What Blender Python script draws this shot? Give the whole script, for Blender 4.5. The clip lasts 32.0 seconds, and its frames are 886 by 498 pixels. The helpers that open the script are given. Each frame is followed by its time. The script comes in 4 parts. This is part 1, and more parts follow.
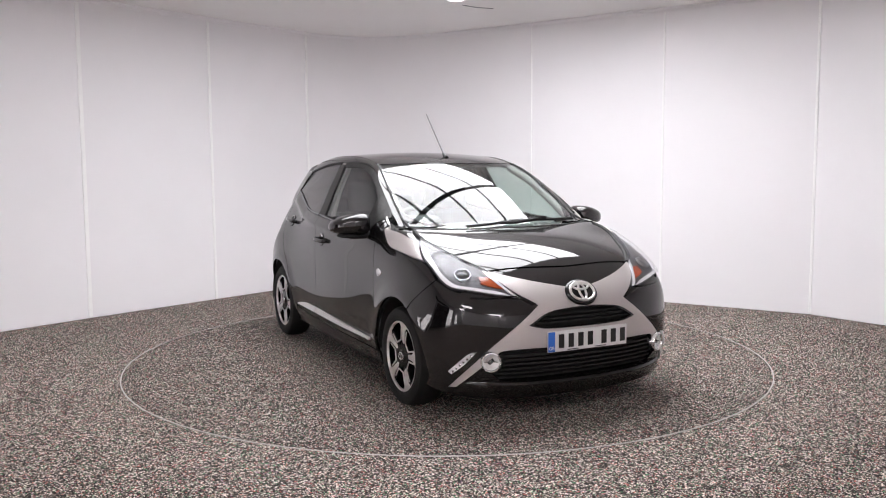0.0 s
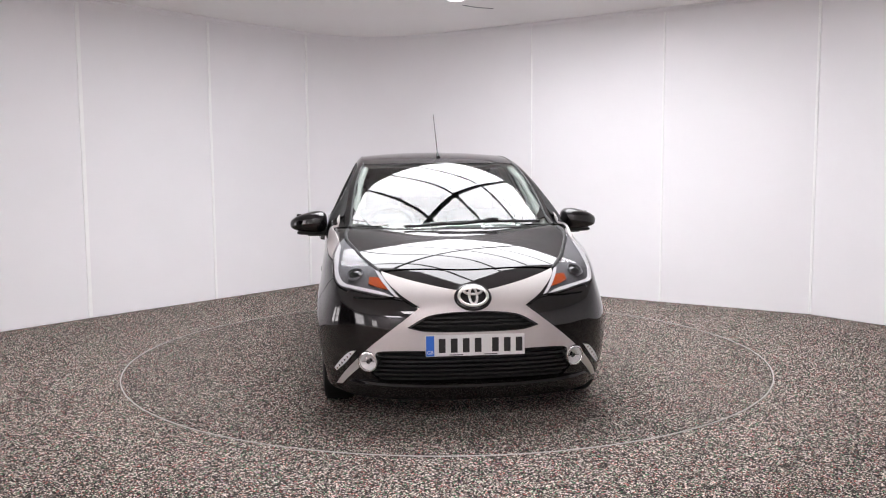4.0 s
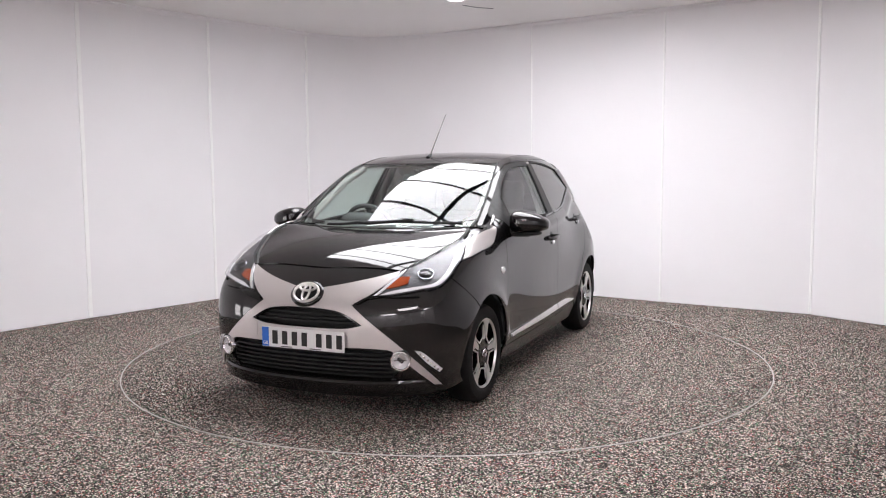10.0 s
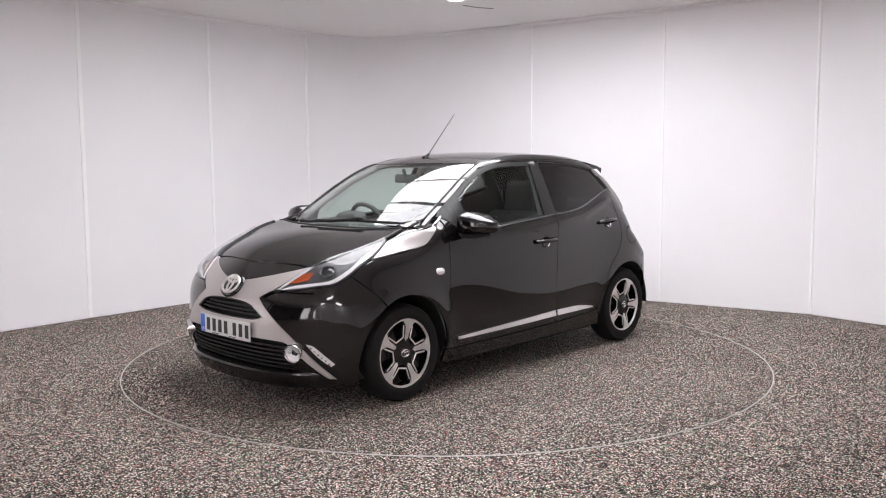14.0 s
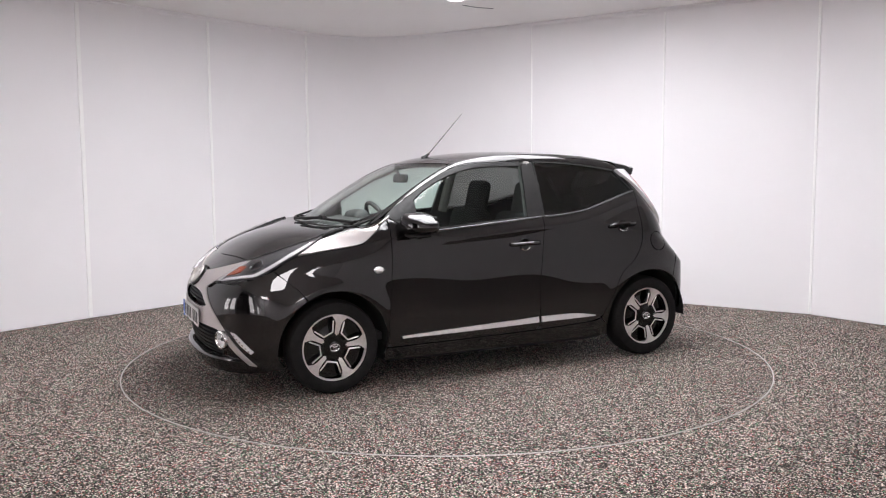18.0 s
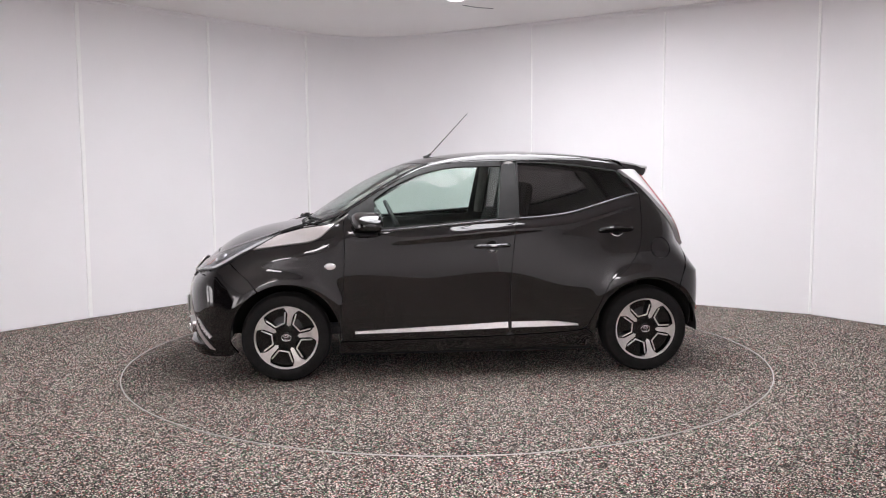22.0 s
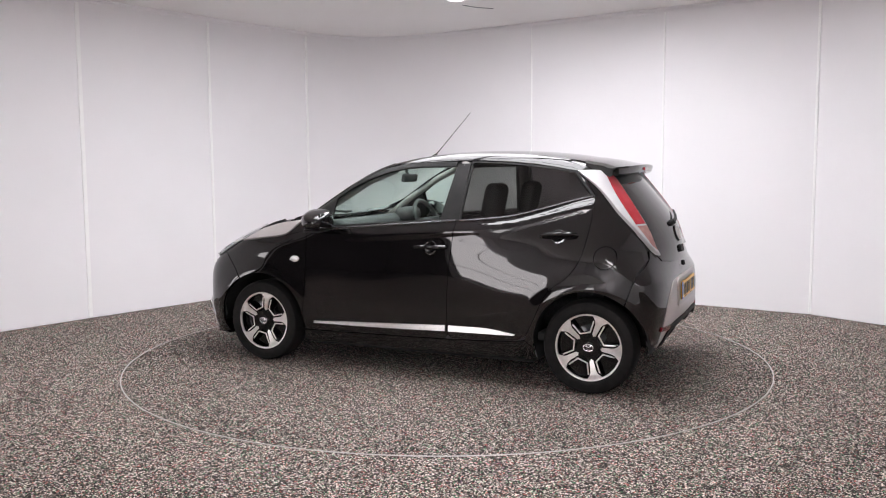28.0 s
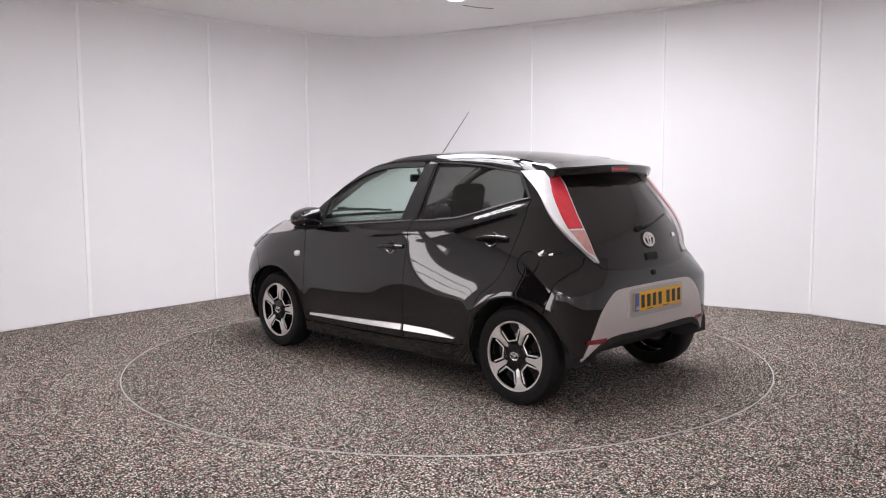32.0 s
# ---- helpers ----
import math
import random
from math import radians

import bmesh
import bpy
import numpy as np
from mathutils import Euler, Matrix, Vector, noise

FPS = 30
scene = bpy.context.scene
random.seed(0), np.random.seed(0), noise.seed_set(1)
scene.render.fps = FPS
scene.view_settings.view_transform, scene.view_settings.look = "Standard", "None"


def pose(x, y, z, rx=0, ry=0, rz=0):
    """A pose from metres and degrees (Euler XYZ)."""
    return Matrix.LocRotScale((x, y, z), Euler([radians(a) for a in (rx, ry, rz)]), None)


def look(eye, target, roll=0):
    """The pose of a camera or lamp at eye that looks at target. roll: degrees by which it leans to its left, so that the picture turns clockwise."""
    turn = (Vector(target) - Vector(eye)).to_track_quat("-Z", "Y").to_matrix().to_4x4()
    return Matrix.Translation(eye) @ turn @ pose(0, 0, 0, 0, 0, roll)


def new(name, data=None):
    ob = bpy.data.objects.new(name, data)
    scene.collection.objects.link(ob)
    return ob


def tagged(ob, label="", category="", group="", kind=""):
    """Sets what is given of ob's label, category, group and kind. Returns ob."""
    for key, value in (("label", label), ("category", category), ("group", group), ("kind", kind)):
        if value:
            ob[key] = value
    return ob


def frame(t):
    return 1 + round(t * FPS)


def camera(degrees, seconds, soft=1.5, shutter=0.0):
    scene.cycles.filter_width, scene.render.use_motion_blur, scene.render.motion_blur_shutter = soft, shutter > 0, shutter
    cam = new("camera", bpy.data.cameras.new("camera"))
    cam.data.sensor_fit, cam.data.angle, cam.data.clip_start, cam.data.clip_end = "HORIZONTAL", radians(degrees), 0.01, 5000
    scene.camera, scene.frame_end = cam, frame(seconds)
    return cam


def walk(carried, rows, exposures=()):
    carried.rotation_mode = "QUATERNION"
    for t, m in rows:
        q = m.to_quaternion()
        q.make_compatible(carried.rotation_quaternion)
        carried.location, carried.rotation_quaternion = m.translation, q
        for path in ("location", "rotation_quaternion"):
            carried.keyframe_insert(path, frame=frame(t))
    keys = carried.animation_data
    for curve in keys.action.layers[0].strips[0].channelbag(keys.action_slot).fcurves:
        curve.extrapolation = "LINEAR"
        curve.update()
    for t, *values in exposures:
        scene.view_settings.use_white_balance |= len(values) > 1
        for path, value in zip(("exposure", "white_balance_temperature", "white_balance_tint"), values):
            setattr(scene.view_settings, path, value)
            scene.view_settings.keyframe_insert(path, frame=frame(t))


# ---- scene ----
# camera: stands still beside the turntable
from mathutils import geometry

cam = camera(55.08, 32.0, 1.1)
EYE = (0.0, -6.12, 1.359)
AIM = look(EYE, (-0.0203, -0.12, 0.775), -0.372)
walk(cam, [(0, AIM), (32, AIM)], [(0, 0.0), (32, 0.0)])

# world: the room is closed, so the sky only fills what nothing covers
world = bpy.data.worlds.new("world")
world.use_nodes = True
world.node_tree.nodes["Background"].inputs["Color"].default_value = (0.6, 0.6, 0.62, 1)
world.node_tree.nodes["Background"].inputs["Strength"].default_value = 0.15
scene.world = world
LIGHT = 11.2


# ---- materials ----
def material(name, colour, rough=0.5, metal=0.0, coat=0.0, spec=0.5):
    m = bpy.data.materials.new(name)
    m.use_nodes = True
    b = m.node_tree.nodes["Principled BSDF"]
    b.inputs["Base Color"].default_value = (*colour, 1)
    b.inputs["Roughness"].default_value = rough
    b.inputs["Metallic"].default_value = metal
    b.inputs["Coat Weight"].default_value = coat
    b.inputs["Coat Roughness"].default_value = 0.02
    b.inputs["Specular IOR Level"].default_value = spec
    return m


def vary(m, scale, low, high, detail=4.0, bump=0.0, bump_scale=None, rough=None):
    """Noise between two shades in the base colour, noise in the gloss and a fine relief."""
    n = m.node_tree
    b = n.nodes["Principled BSDF"]
    co = n.nodes.new("ShaderNodeTexCoord")
    t = n.nodes.new("ShaderNodeTexNoise")
    t.inputs["Scale"].default_value, t.inputs["Detail"].default_value = scale, detail
    n.links.new(co.outputs["Object"], t.inputs["Vector"])
    r = n.nodes.new("ShaderNodeValToRGB")
    r.color_ramp.elements[0].position, r.color_ramp.elements[1].position = 0.3, 0.7
    r.color_ramp.elements[0].color, r.color_ramp.elements[1].color = (*low, 1), (*high, 1)
    n.links.new(t.outputs["Fac"], r.inputs["Fac"])
    n.links.new(r.outputs["Color"], b.inputs["Base Color"])
    if rough:
        mr = n.nodes.new("ShaderNodeMapRange")
        mr.inputs["To Min"].default_value, mr.inputs["To Max"].default_value = rough
        n.links.new(t.outputs["Fac"], mr.inputs["Value"])
        n.links.new(mr.outputs["Result"], b.inputs["Roughness"])
    if bump:
        f = n.nodes.new("ShaderNodeTexNoise")
        f.inputs["Scale"].default_value, f.inputs["Detail"].default_value = bump_scale or scale * 8, 3
        n.links.new(co.outputs["Object"], f.inputs["Vector"])
        p = n.nodes.new("ShaderNodeBump")
        p.inputs["Strength"].default_value, p.inputs["Distance"].default_value = bump, 0.002
        n.links.new(f.outputs["Fac"], p.inputs["Height"])
        n.links.new(p.outputs["Normal"], b.inputs["Normal"])
    return m


def clear(name, tint, gloss_rough=0.0, ior=1.5):
    """A thin sheet of glass: tinted see-through with a Fresnel gloss."""
    m = bpy.data.materials.new(name)
    m.use_nodes = True
    n = m.node_tree
    n.nodes.remove(n.nodes["Principled BSDF"])
    out = n.nodes["Material Output"]
    a, g, f, w, k, x = (n.nodes.new(q) for q in ("ShaderNodeBsdfTransparent", "ShaderNodeBsdfGlossy", "ShaderNodeLayerWeight", "ShaderNodeMath", "ShaderNodeMapRange", "ShaderNodeMixShader"))
    a.inputs["Color"].default_value = (*tint, 1)
    g.inputs["Roughness"].default_value = gloss_rough
    w.operation = "POWER"
    w.inputs[1].default_value = 4.0
    k.inputs["To Min"].default_value = 2 * ((ior - 1) / (ior + 1)) ** 2
    n.links.new(f.outputs["Facing"], w.inputs[0])
    n.links.new(w.outputs["Value"], k.inputs["Value"])
    n.links.new(k.outputs["Result"], x.inputs["Fac"])
    n.links.new(a.outputs["BSDF"], x.inputs[1])
    n.links.new(g.outputs["BSDF"], x.inputs[2])
    n.links.new(x.outputs["Shader"], out.inputs["Surface"])
    return m


def glow(name, colour, strength):
    m = material(name, (0.8, 0.8, 0.8))
    b = m.node_tree.nodes["Principled BSDF"]
    b.inputs["Emission Color"].default_value = (*colour, 1)
    b.inputs["Emission Strength"].default_value = strength
    return m


def speckle(name, shade=1.0, grain=182.0):
    """Flecked carpet or resin chips: cells of many greys with a few coloured ones, uneven at two scales, matt."""
    m = material(name, (0.12, 0.11, 0.1), 0.85, spec=0.25)
    n = m.node_tree
    b = n.nodes["Principled BSDF"]
    co = n.nodes.new("ShaderNodeTexCoord")
    v = n.nodes.new("ShaderNodeTexVoronoi")
    v.inputs["Scale"].default_value = grain
    n.links.new(co.outputs["Object"], v.inputs["Vector"])
    s = n.nodes.new("ShaderNodeSeparateColor")
    n.links.new(v.outputs["Color"], s.inputs["Color"])
    r = n.nodes.new("ShaderNodeValToRGB")
    r.color_ramp.interpolation = "CONSTANT"
    e = r.color_ramp.elements
    e[0].position, e[0].color = 0.0, (0.004, 0.0035, 0.0035, 1)
    e[1].position, e[1].color = 0.41, (0.034, 0.028, 0.024, 1)
    for at, c in ((0.58, (0.125, 0.102, 0.085)), (0.70, (0.32, 0.265, 0.225)), (0.80, (0.82, 0.72, 0.64)), (0.895, (0.52, 0.13, 0.11)), (0.925, (0.11, 0.33, 0.17)), (0.95, (0.42, 0.25, 0.34)), (0.965, (0.92, 0.84, 0.77))):
        k = e.new(at)
        k.color = (*c, 1)
    n.links.new(s.outputs["Red"], r.inputs["Fac"])
    w = n.nodes.new("ShaderNodeTexNoise")
    w.inputs["Scale"].default_value, w.inputs["Detail"].default_value = 1.4, 5
    n.links.new(co.outputs["Object"], w.inputs["Vector"])
    mr = n.nodes.new("ShaderNodeMapRange")
    mr.inputs["From Min"].default_value, mr.inputs["From Max"].default_value = 0.3, 0.7
    mr.inputs["To Min"].default_value, mr.inputs["To Max"].default_value = 0.94 * shade, 1.06 * shade
    n.links.new(w.outputs["Fac"], mr.inputs["Value"])
    x = n.nodes.new("ShaderNodeMix")
    x.data_type, x.blend_type = "RGBA", "MULTIPLY"
    x.inputs["Factor"].default_value = 1.0
    n.links.new(r.outputs["Color"], x.inputs["A"])
    n.links.new(mr.outputs["Result"], x.inputs["B"])
    n.links.new(x.outputs["Result"], b.inputs["Base Color"])
    p = n.nodes.new("ShaderNodeBump")
    p.inputs["Strength"].default_value, p.inputs["Distance"].default_value = 0.35, 0.003
    n.links.new(v.outputs["Distance"], p.inputs["Height"])
    n.links.new(p.outputs["Normal"], b.inputs["Normal"])
    return m


PAINT = vary(material("black_paint", (0.010, 0.009, 0.0095), 0.45, 0.5, 1.0, 0.0), 1400, (0.004, 0.0035, 0.004), (0.010, 0.0085, 0.009))
PAINT.node_tree.nodes["Principled BSDF"].inputs["Coat Roughness"].default_value = 0.025
PAINT.node_tree.nodes["Principled BSDF"].inputs["Coat IOR"].default_value = 1.6
SILVER = vary(material("silver_paint", (0.52, 0.49, 0.48), 0.42, 0.55, 0.1), 900, (0.51, 0.478, 0.472), (0.60, 0.562, 0.556))
CHROME = material("chrome", (0.82, 0.82, 0.83), 0.12, 1.0)
ALLOY = vary(material("machined_alloy", (0.8, 0.78, 0.77), 0.3, 0.85), 60, (0.74, 0.72, 0.71), (0.86, 0.84, 0.83))
GLOSS = material("gloss_black", (0.004, 0.004, 0.004), 0.08, 0.0, 0.0, 0.5)
TRIM = vary(material("black_plastic", (0.014, 0.014, 0.014), 0.55, spec=0.25), 40, (0.010, 0.010, 0.010), (0.019, 0.019, 0.019), bump=0.25, bump_scale=900)
PILLAR = vary(material("satin_black_film", (0.012, 0.012, 0.012), 0.45, spec=0.3), 20, (0.010, 0.010, 0.010), (0.016, 0.015, 0.015))
DARK = material("unlit_black", (0.005, 0.005, 0.005), 0.8)
RUBBER = vary(material("tyre_rubber", (0.007, 0.007, 0.007), 0.7, spec=0.25), 25, (0.005, 0.005, 0.005), (0.010, 0.009, 0.009), bump=0.3, bump_scale=500)
SMOKED = material("smoked_chrome", (0.24, 0.245, 0.26), 0.25, 0.9)
FABRIC = vary(material("seat_fabric", (0.03, 0.03, 0.032), 0.9), 60, (0.022, 0.022, 0.024), (0.045, 0.045, 0.048), bump=0.5, bump_scale=700)
LINER = vary(material("roof_lining", (0.3, 0.29, 0.28), 0.9), 30, (0.27, 0.26, 0.25), (0.33, 0.32, 0.31))
CABIN = vary(material("cabin_plastic", (0.055, 0.055, 0.055), 0.6), 30, (0.042, 0.042, 0.043), (0.07, 0.07, 0.071), bump=0.3, bump_scale=800)
SCREEN = clear("windscreen_glass", (0.80, 0.88, 0.85), ior=1.47)
GLASS = clear("green_tinted_glass", (0.77, 0.88, 0.83), ior=1.28)
PRIVACY = clear("privacy_glass", (0.20, 0.19, 0.19), ior=1.4)
LENS = clear("lamp_cover", (0.93, 0.93, 0.94), ior=1.12)
HOUSING = vary(material("lamp_housing", (0.07, 0.07, 0.075), 0.4, 0.4), 30, (0.05, 0.05, 0.055), (0.10, 0.10, 0.106))
RED = vary(material("red_lens", (0.45, 0.02, 0.035), 0.2, coat=0.8), 10, (0.40, 0.014, 0.026), (0.52, 0.035, 0.05))
DARK_RED = material("reflector_red", (0.22, 0.008, 0.02), 0.15, coat=0.6)
TAIL_GLASS = vary(material("tailgate_glass", (0.016, 0.013, 0.013), 0.06, 0.0, 0.0), 3, (0.011, 0.009, 0.009), (0.022, 0.018, 0.018))
PINK = vary(material("pale_red_lens", (0.5, 0.25, 0.23), 0.2, coat=0.8), 14, (0.40, 0.16, 0.15), (0.58, 0.34, 0.31))
AMBER = material("amber_lens", (0.36, 0.06, 0.012), 0.15, coat=0.8)
WHITE_LENS = vary(material("white_lens", (0.7, 0.7, 0.72), 0.2, 0.2, 0.8), 9, (0.76, 0.76, 0.78), (0.84, 0.84, 0.86))
PLATE_W = material("white_plate", (0.72, 0.72, 0.72), 0.35)
PLATE_Y = material("yellow_plate", (0.80, 0.42, 0.01), 0.35)
BLUE = material("blue_plate_band", (0.03, 0.15, 0.60), 0.35)
BAR = material("plate_black", (0.01, 0.01, 0.01), 0.4)
WALL = vary(material("white_wall_panel", (0.87, 0.86, 0.87), 0.5, spec=0.3), 1.1, (0.855, 0.843, 0.863), (0.885, 0.872, 0.893), bump=0.05, bump_scale=40, rough=(0.42, 0.6))
CEIL = vary(material("ceiling_paint", (0.9, 0.88, 0.88), 0.75), 0.8, (0.89, 0.875, 0.872), (0.915, 0.90, 0.897))
# unseen space beyond the opening: its darkness is put into this colour
STORE = vary(material("unlit_store_tone", (0.03, 0.03, 0.032), 0.8), 3, (0.024, 0.024, 0.026), (0.036, 0.035, 0.036))
STRIP = material("joint_strip", (0.95, 0.95, 0.95), 0.35)
FLOOR = speckle("flecked_floor", 1.05)
TABLE = speckle("flecked_turntable", 0.87)
RIM_METAL = material("table_edge_metal", (0.42, 0.40, 0.385), 0.4, 0.7)
BOX_DARK = material("light_box_bar", (0.02, 0.02, 0.02), 0.5)
PANEL_FILL = glow("fill_panel_glow", (1.03, 0.97, 1.0), LIGHT * 1.3)
REFLECTED_GLOW = glow("reflected_panel_glow", (1.03, 0.97, 0.99), LIGHT * 0.5)
FOG = clear("fog_lens", (0.9, 0.9, 0.9), ior=1.3)
BOX_LIGHT = glow("light_box_diffuser", (0.99, 0.98, 1.02), LIGHT)


# ---- mesh helpers ----
def link(name, verts, faces, mat, parent=None, label="", smooth=True, normals=None):
    me = bpy.data.meshes.new(name)
    me.from_pydata([tuple(v) for v in verts], [], [tuple(f) for f in faces])
    me.materials.append(mat)
    if smooth:
        me.shade_smooth()
    if normals is not None:
        me.normals_split_custom_set_from_vertices([tuple(n) for n in normals])
    ob = new(name, me)
    ob.parent = parent
    if label:
        ob["label"] = label
    return ob


def part(name, bm, mat, parent, label="", smooth=False):
    """One mesh object from a bmesh, under a thing or a part."""
    bmesh.ops.recalc_face_normals(bm, faces=bm.faces[:])
    me = bpy.data.meshes.new(name)
    bm.to_mesh(me)
    bm.free()
    me.materials.append(mat)
    if smooth:
        me.shade_smooth()
        me.set_sharp_from_angle(angle=radians(35))
    ob = new(name, me)
    ob.parent = parent
    if label:
        ob["label"] = label
    return ob


def block(size, at=(0, 0, 0), turn=(0, 0, 0), bevel=0.0, segments=2, bm=None):
    """A bevelled box added to a bmesh."""
    bm = bm or bmesh.new()
    g = bmesh.ops.create_cube(bm, size=1.0)["verts"]
    bmesh.ops.scale(bm, vec=size, verts=g)
    if bevel:
        es = list({e for v in g for e in v.link_edges})
        g = bmesh.ops.bevel(bm, geom=es, offset=bevel, segments=segments, affect="EDGES", profile=0.5)["verts"]
        g = list({v for v in g})
    bmesh.ops.transform(bm, matrix=pose(*at, *turn), verts=[v for v in g if v.is_valid])
    return bm


def lathe(profile, n=48, axis="y"):
    """Verts and faces of a profile (radius, along) turned round an axis."""
    vs, fs, m = [], [], len(profile)
    for i in range(n):
        c, s = math.cos(2 * math.pi * i / n), math.sin(2 * math.pi * i / n)
        for r, a in profile:
            vs.append((r * c, a, r * s) if axis == "y" else (a, r * c, r * s) if axis == "x" else (r * c, r * s, a))
    for i in range(n):
        j = (i + 1) % n
        for k in range(m - 1):
            fs.append((i * m + k, i * m + k + 1, j * m + k + 1, j * m + k))
    return vs, fs


def turned(name, profile, mat, parent, at=(0, 0, 0), n=48, axis="y", label="", turn=(0, 0, 0)):
    vs, fs = lathe(profile, n, axis)
    bm = bmesh.new()
    bv = [bm.verts.new(v) for v in vs]
    for f in fs:
        bm.faces.new([bv[i] for i in f])
    bmesh.ops.remove_doubles(bm, verts=bm.verts[:], dist=1e-6)
    bmesh.ops.transform(bm, matrix=pose(*at, *turn), verts=bm.verts[:])
    return part(name, bm, mat, parent, label, True)


def tube(points, radius, n=10):
    """A bmesh pipe along points, with a taper if radius is a pair."""
    bm = bmesh.new()
    pts = [Vector(p) for p in points]
    r0, r1 = radius if isinstance(radius, tuple) else (radius, radius)
    rings = []
    for i, p in enumerate(pts):
        d = (pts[min(i + 1, len(pts) - 1)] - pts[max(i - 1, 0)]).normalized()
        u = d.orthogonal().normalized() if i == 0 else (rings[-1][1] - d * rings[-1][1].dot(d)).normalized()
        w = d.cross(u)
        r = r0 + (r1 - r0) * i / (len(pts) - 1)
        rings.append(([bm.verts.new(p + (u * math.cos(a) + w * math.sin(a)) * r) for a in (2 * math.pi * k / n for k in range(n))], u))
    for (a, _), (b, _) in zip(rings, rings[1:]):
        for k in range(n):
            bm.faces.new((a[k], a[(k + 1) % n], b[(k + 1) % n], b[k]))
    bm.faces.new(rings[0][0]), bm.faces.new(rings[-1][0])
    return bm


# ---- room: white panels round a turntable, a curved back corner, a light box overhead ----
CEILING = 2.87
wall_line = [(-2.6, -8.6), (-4.6, -7.0), (-5.3, -4.2), (-5.2, -1.6), (-4.55, -0.2)]
wall_line += [(-3.74, 0.89), (-3.25, 1.54), (-2.30, 2.73), (-1.66, 3.52)]
for i in range(1, 9):  # the rounded corner
    q = i / 9
    a, b, c = Vector((-1.66, 3.52)), Vector((-1.02, 4.42)), Vector((0.05, 3.70))
    wall_line.append(tuple(a * (1 - q) ** 2 + b * 2 * q * (1 - q) + c * q * q))
wall_line += [(0.05, 3.70), (0.93, 3.11), (2.13, 2.27), (3.30, 1.51), (3.72, 0.92), (4.5, -0.25), (5.2, -1.8), (5.3, -4.2), (4.6, -7.0), (2.6, -8.6)]


JOINTS = ((-3.25, 1.54, 0.6, 0.8, 0.040), (-2.39, 2.617, 0.62, 0.785, 0.030), (-1.565, 3.63, 0.66, 0.75, 0.028), (0.93, 3.11, 0.82, -0.57, 0.012), (2.13, 2.27, 0.83, -0.55, 0.020), (3.30, 1.51, 0.7, -0.71, 0.026))
SHEET = 0.012  # thickness of the wall panels


def slab(name, line, near, far, z0, z1, parent):
    """A sheet of constant thickness that follows a plan line, between two distances behind it."""
    pts = [Vector(q) for q in line]
    rows = [[], []]
    for i, q in enumerate(pts):
        d = (pts[min(i + 1, len(pts) - 1)] - pts[max(i - 1, 0)]).normalized()
        for r, o in zip(rows, (near, far)):
            r.append(q + Vector((-d.y, d.x)) * o)
    vs, fs, n = [], [], len(pts)
    for row in rows:
        for z in (z0, z1):
            vs += [(q.x, q.y, z) for q in row]
    for i in range(n - 1):
        fs += [(i, i + 1, n + i + 1, n + i), (2 * n + i + 1, 2 * n + i, 3 * n + i, 3 * n + i + 1), (n + i, n + i + 1, 3 * n + i + 1, 3 * n + i), (i + 1, i, 2 * n + i, 2 * n + i + 1)]
    fs += [(0, n, 3 * n, 2 * n), (n - 1, 3 * n - 1, 4 * n - 1, 2 * n - 1)]
    ob = link(name, vs, fs, WALL, parent)
    ob.data.set_sharp_from_angle(angle=radians(32))
    return ob


def wall_between(name, line, label, joints=()):
    """A wall along a plan line, faced with panels that part at the joints."""
    wall = tagged(slab(name, line, SHEET, 0.10, -0.02, CEILING + 0.02, None), label, "wall", kind="structure")
    pts = [Vector(q) for q in line]
    run = [0.0]
    for a, b in zip(pts, pts[1:]):
        run.append(run[-1] + (b - a).length)

    def at(s):
        i = max(k for k in range(len(run) - 1) if run[k] <= s + 1e-9)
        return tuple(pts[i].lerp(pts[i + 1], (s - run[i]) / (run[i + 1] - run[i])))

    cuts = [0.0]
    for x, y, *_ in joints:
        near = min((((a.lerp(b, q / 50) - Vector((x, y))).length, r + (b - a).length * q / 50) for a, b, r in zip(pts, pts[1:], run) for q in range(51)))
        cuts.append(near[1])
    cuts = sorted(cuts + [run[-1]])
    for s0, s1 in zip(cuts, cuts[1:]):
        s0, s1 = s0 + 0.002, s1 - 0.002
        slab("wall_panel", [at(s0)] + [tuple(p) for p, r in zip(pts, run) if s0 + 1e-3 < r < s1 - 1e-3] + [at(s1)], 0.0, SHEET, 0.002, CEILING - 0.002, wall)
    return wall


# unseen opening and space behind it, placed to match dark reflections in the doors
GAP = [(-4.975, -5.5), (-5.3, -4.2), (-5.235, -2.5)]  # the way out to a dark store
wall_between("wall_back", [GAP[2]] + wall_line[3:], "white smooth panelled studio wall with a rounded corner", JOINTS)
wall_between("wall_left", wall_line[:2] + [GAP[0]], "plain white studio wall beside a dark opening")
tagged(slab("lintel", GAP, 0.0, 0.10, 2.3, CEILING + 0.02, None), "plain white wall over a wide opening", "wall", kind="structure")
store = [GAP[0], (-7.6, -5.9), (-7.6, -2.1), GAP[2]]
dim = tagged(slab("wall_store", store, 0.10, 0.20, -0.02, 2.34, None), "unseen store room wall beyond the opening, darkness put into its colour", "wall", kind="structure")
dim.data.materials[0] = STORE
tagged(part("floor_store", block((2.8, 4.0, 0.06), (-6.42, -4.0, -0.034)), STORE, None), "unseen store room floor, darkness put into its colour", "floor", kind="structure")
tagged(part("ceiling_store", block((2.8, 4.0, 0.06), (-6.42, -4.0, 2.37)), STORE, None), "unseen store room ceiling, darkness put into its colour", "ceiling", kind="structure")
wall_between("wall_front", [(2.6, -8.6), (-2.6, -8.6)], "plain white wall closing the studio")

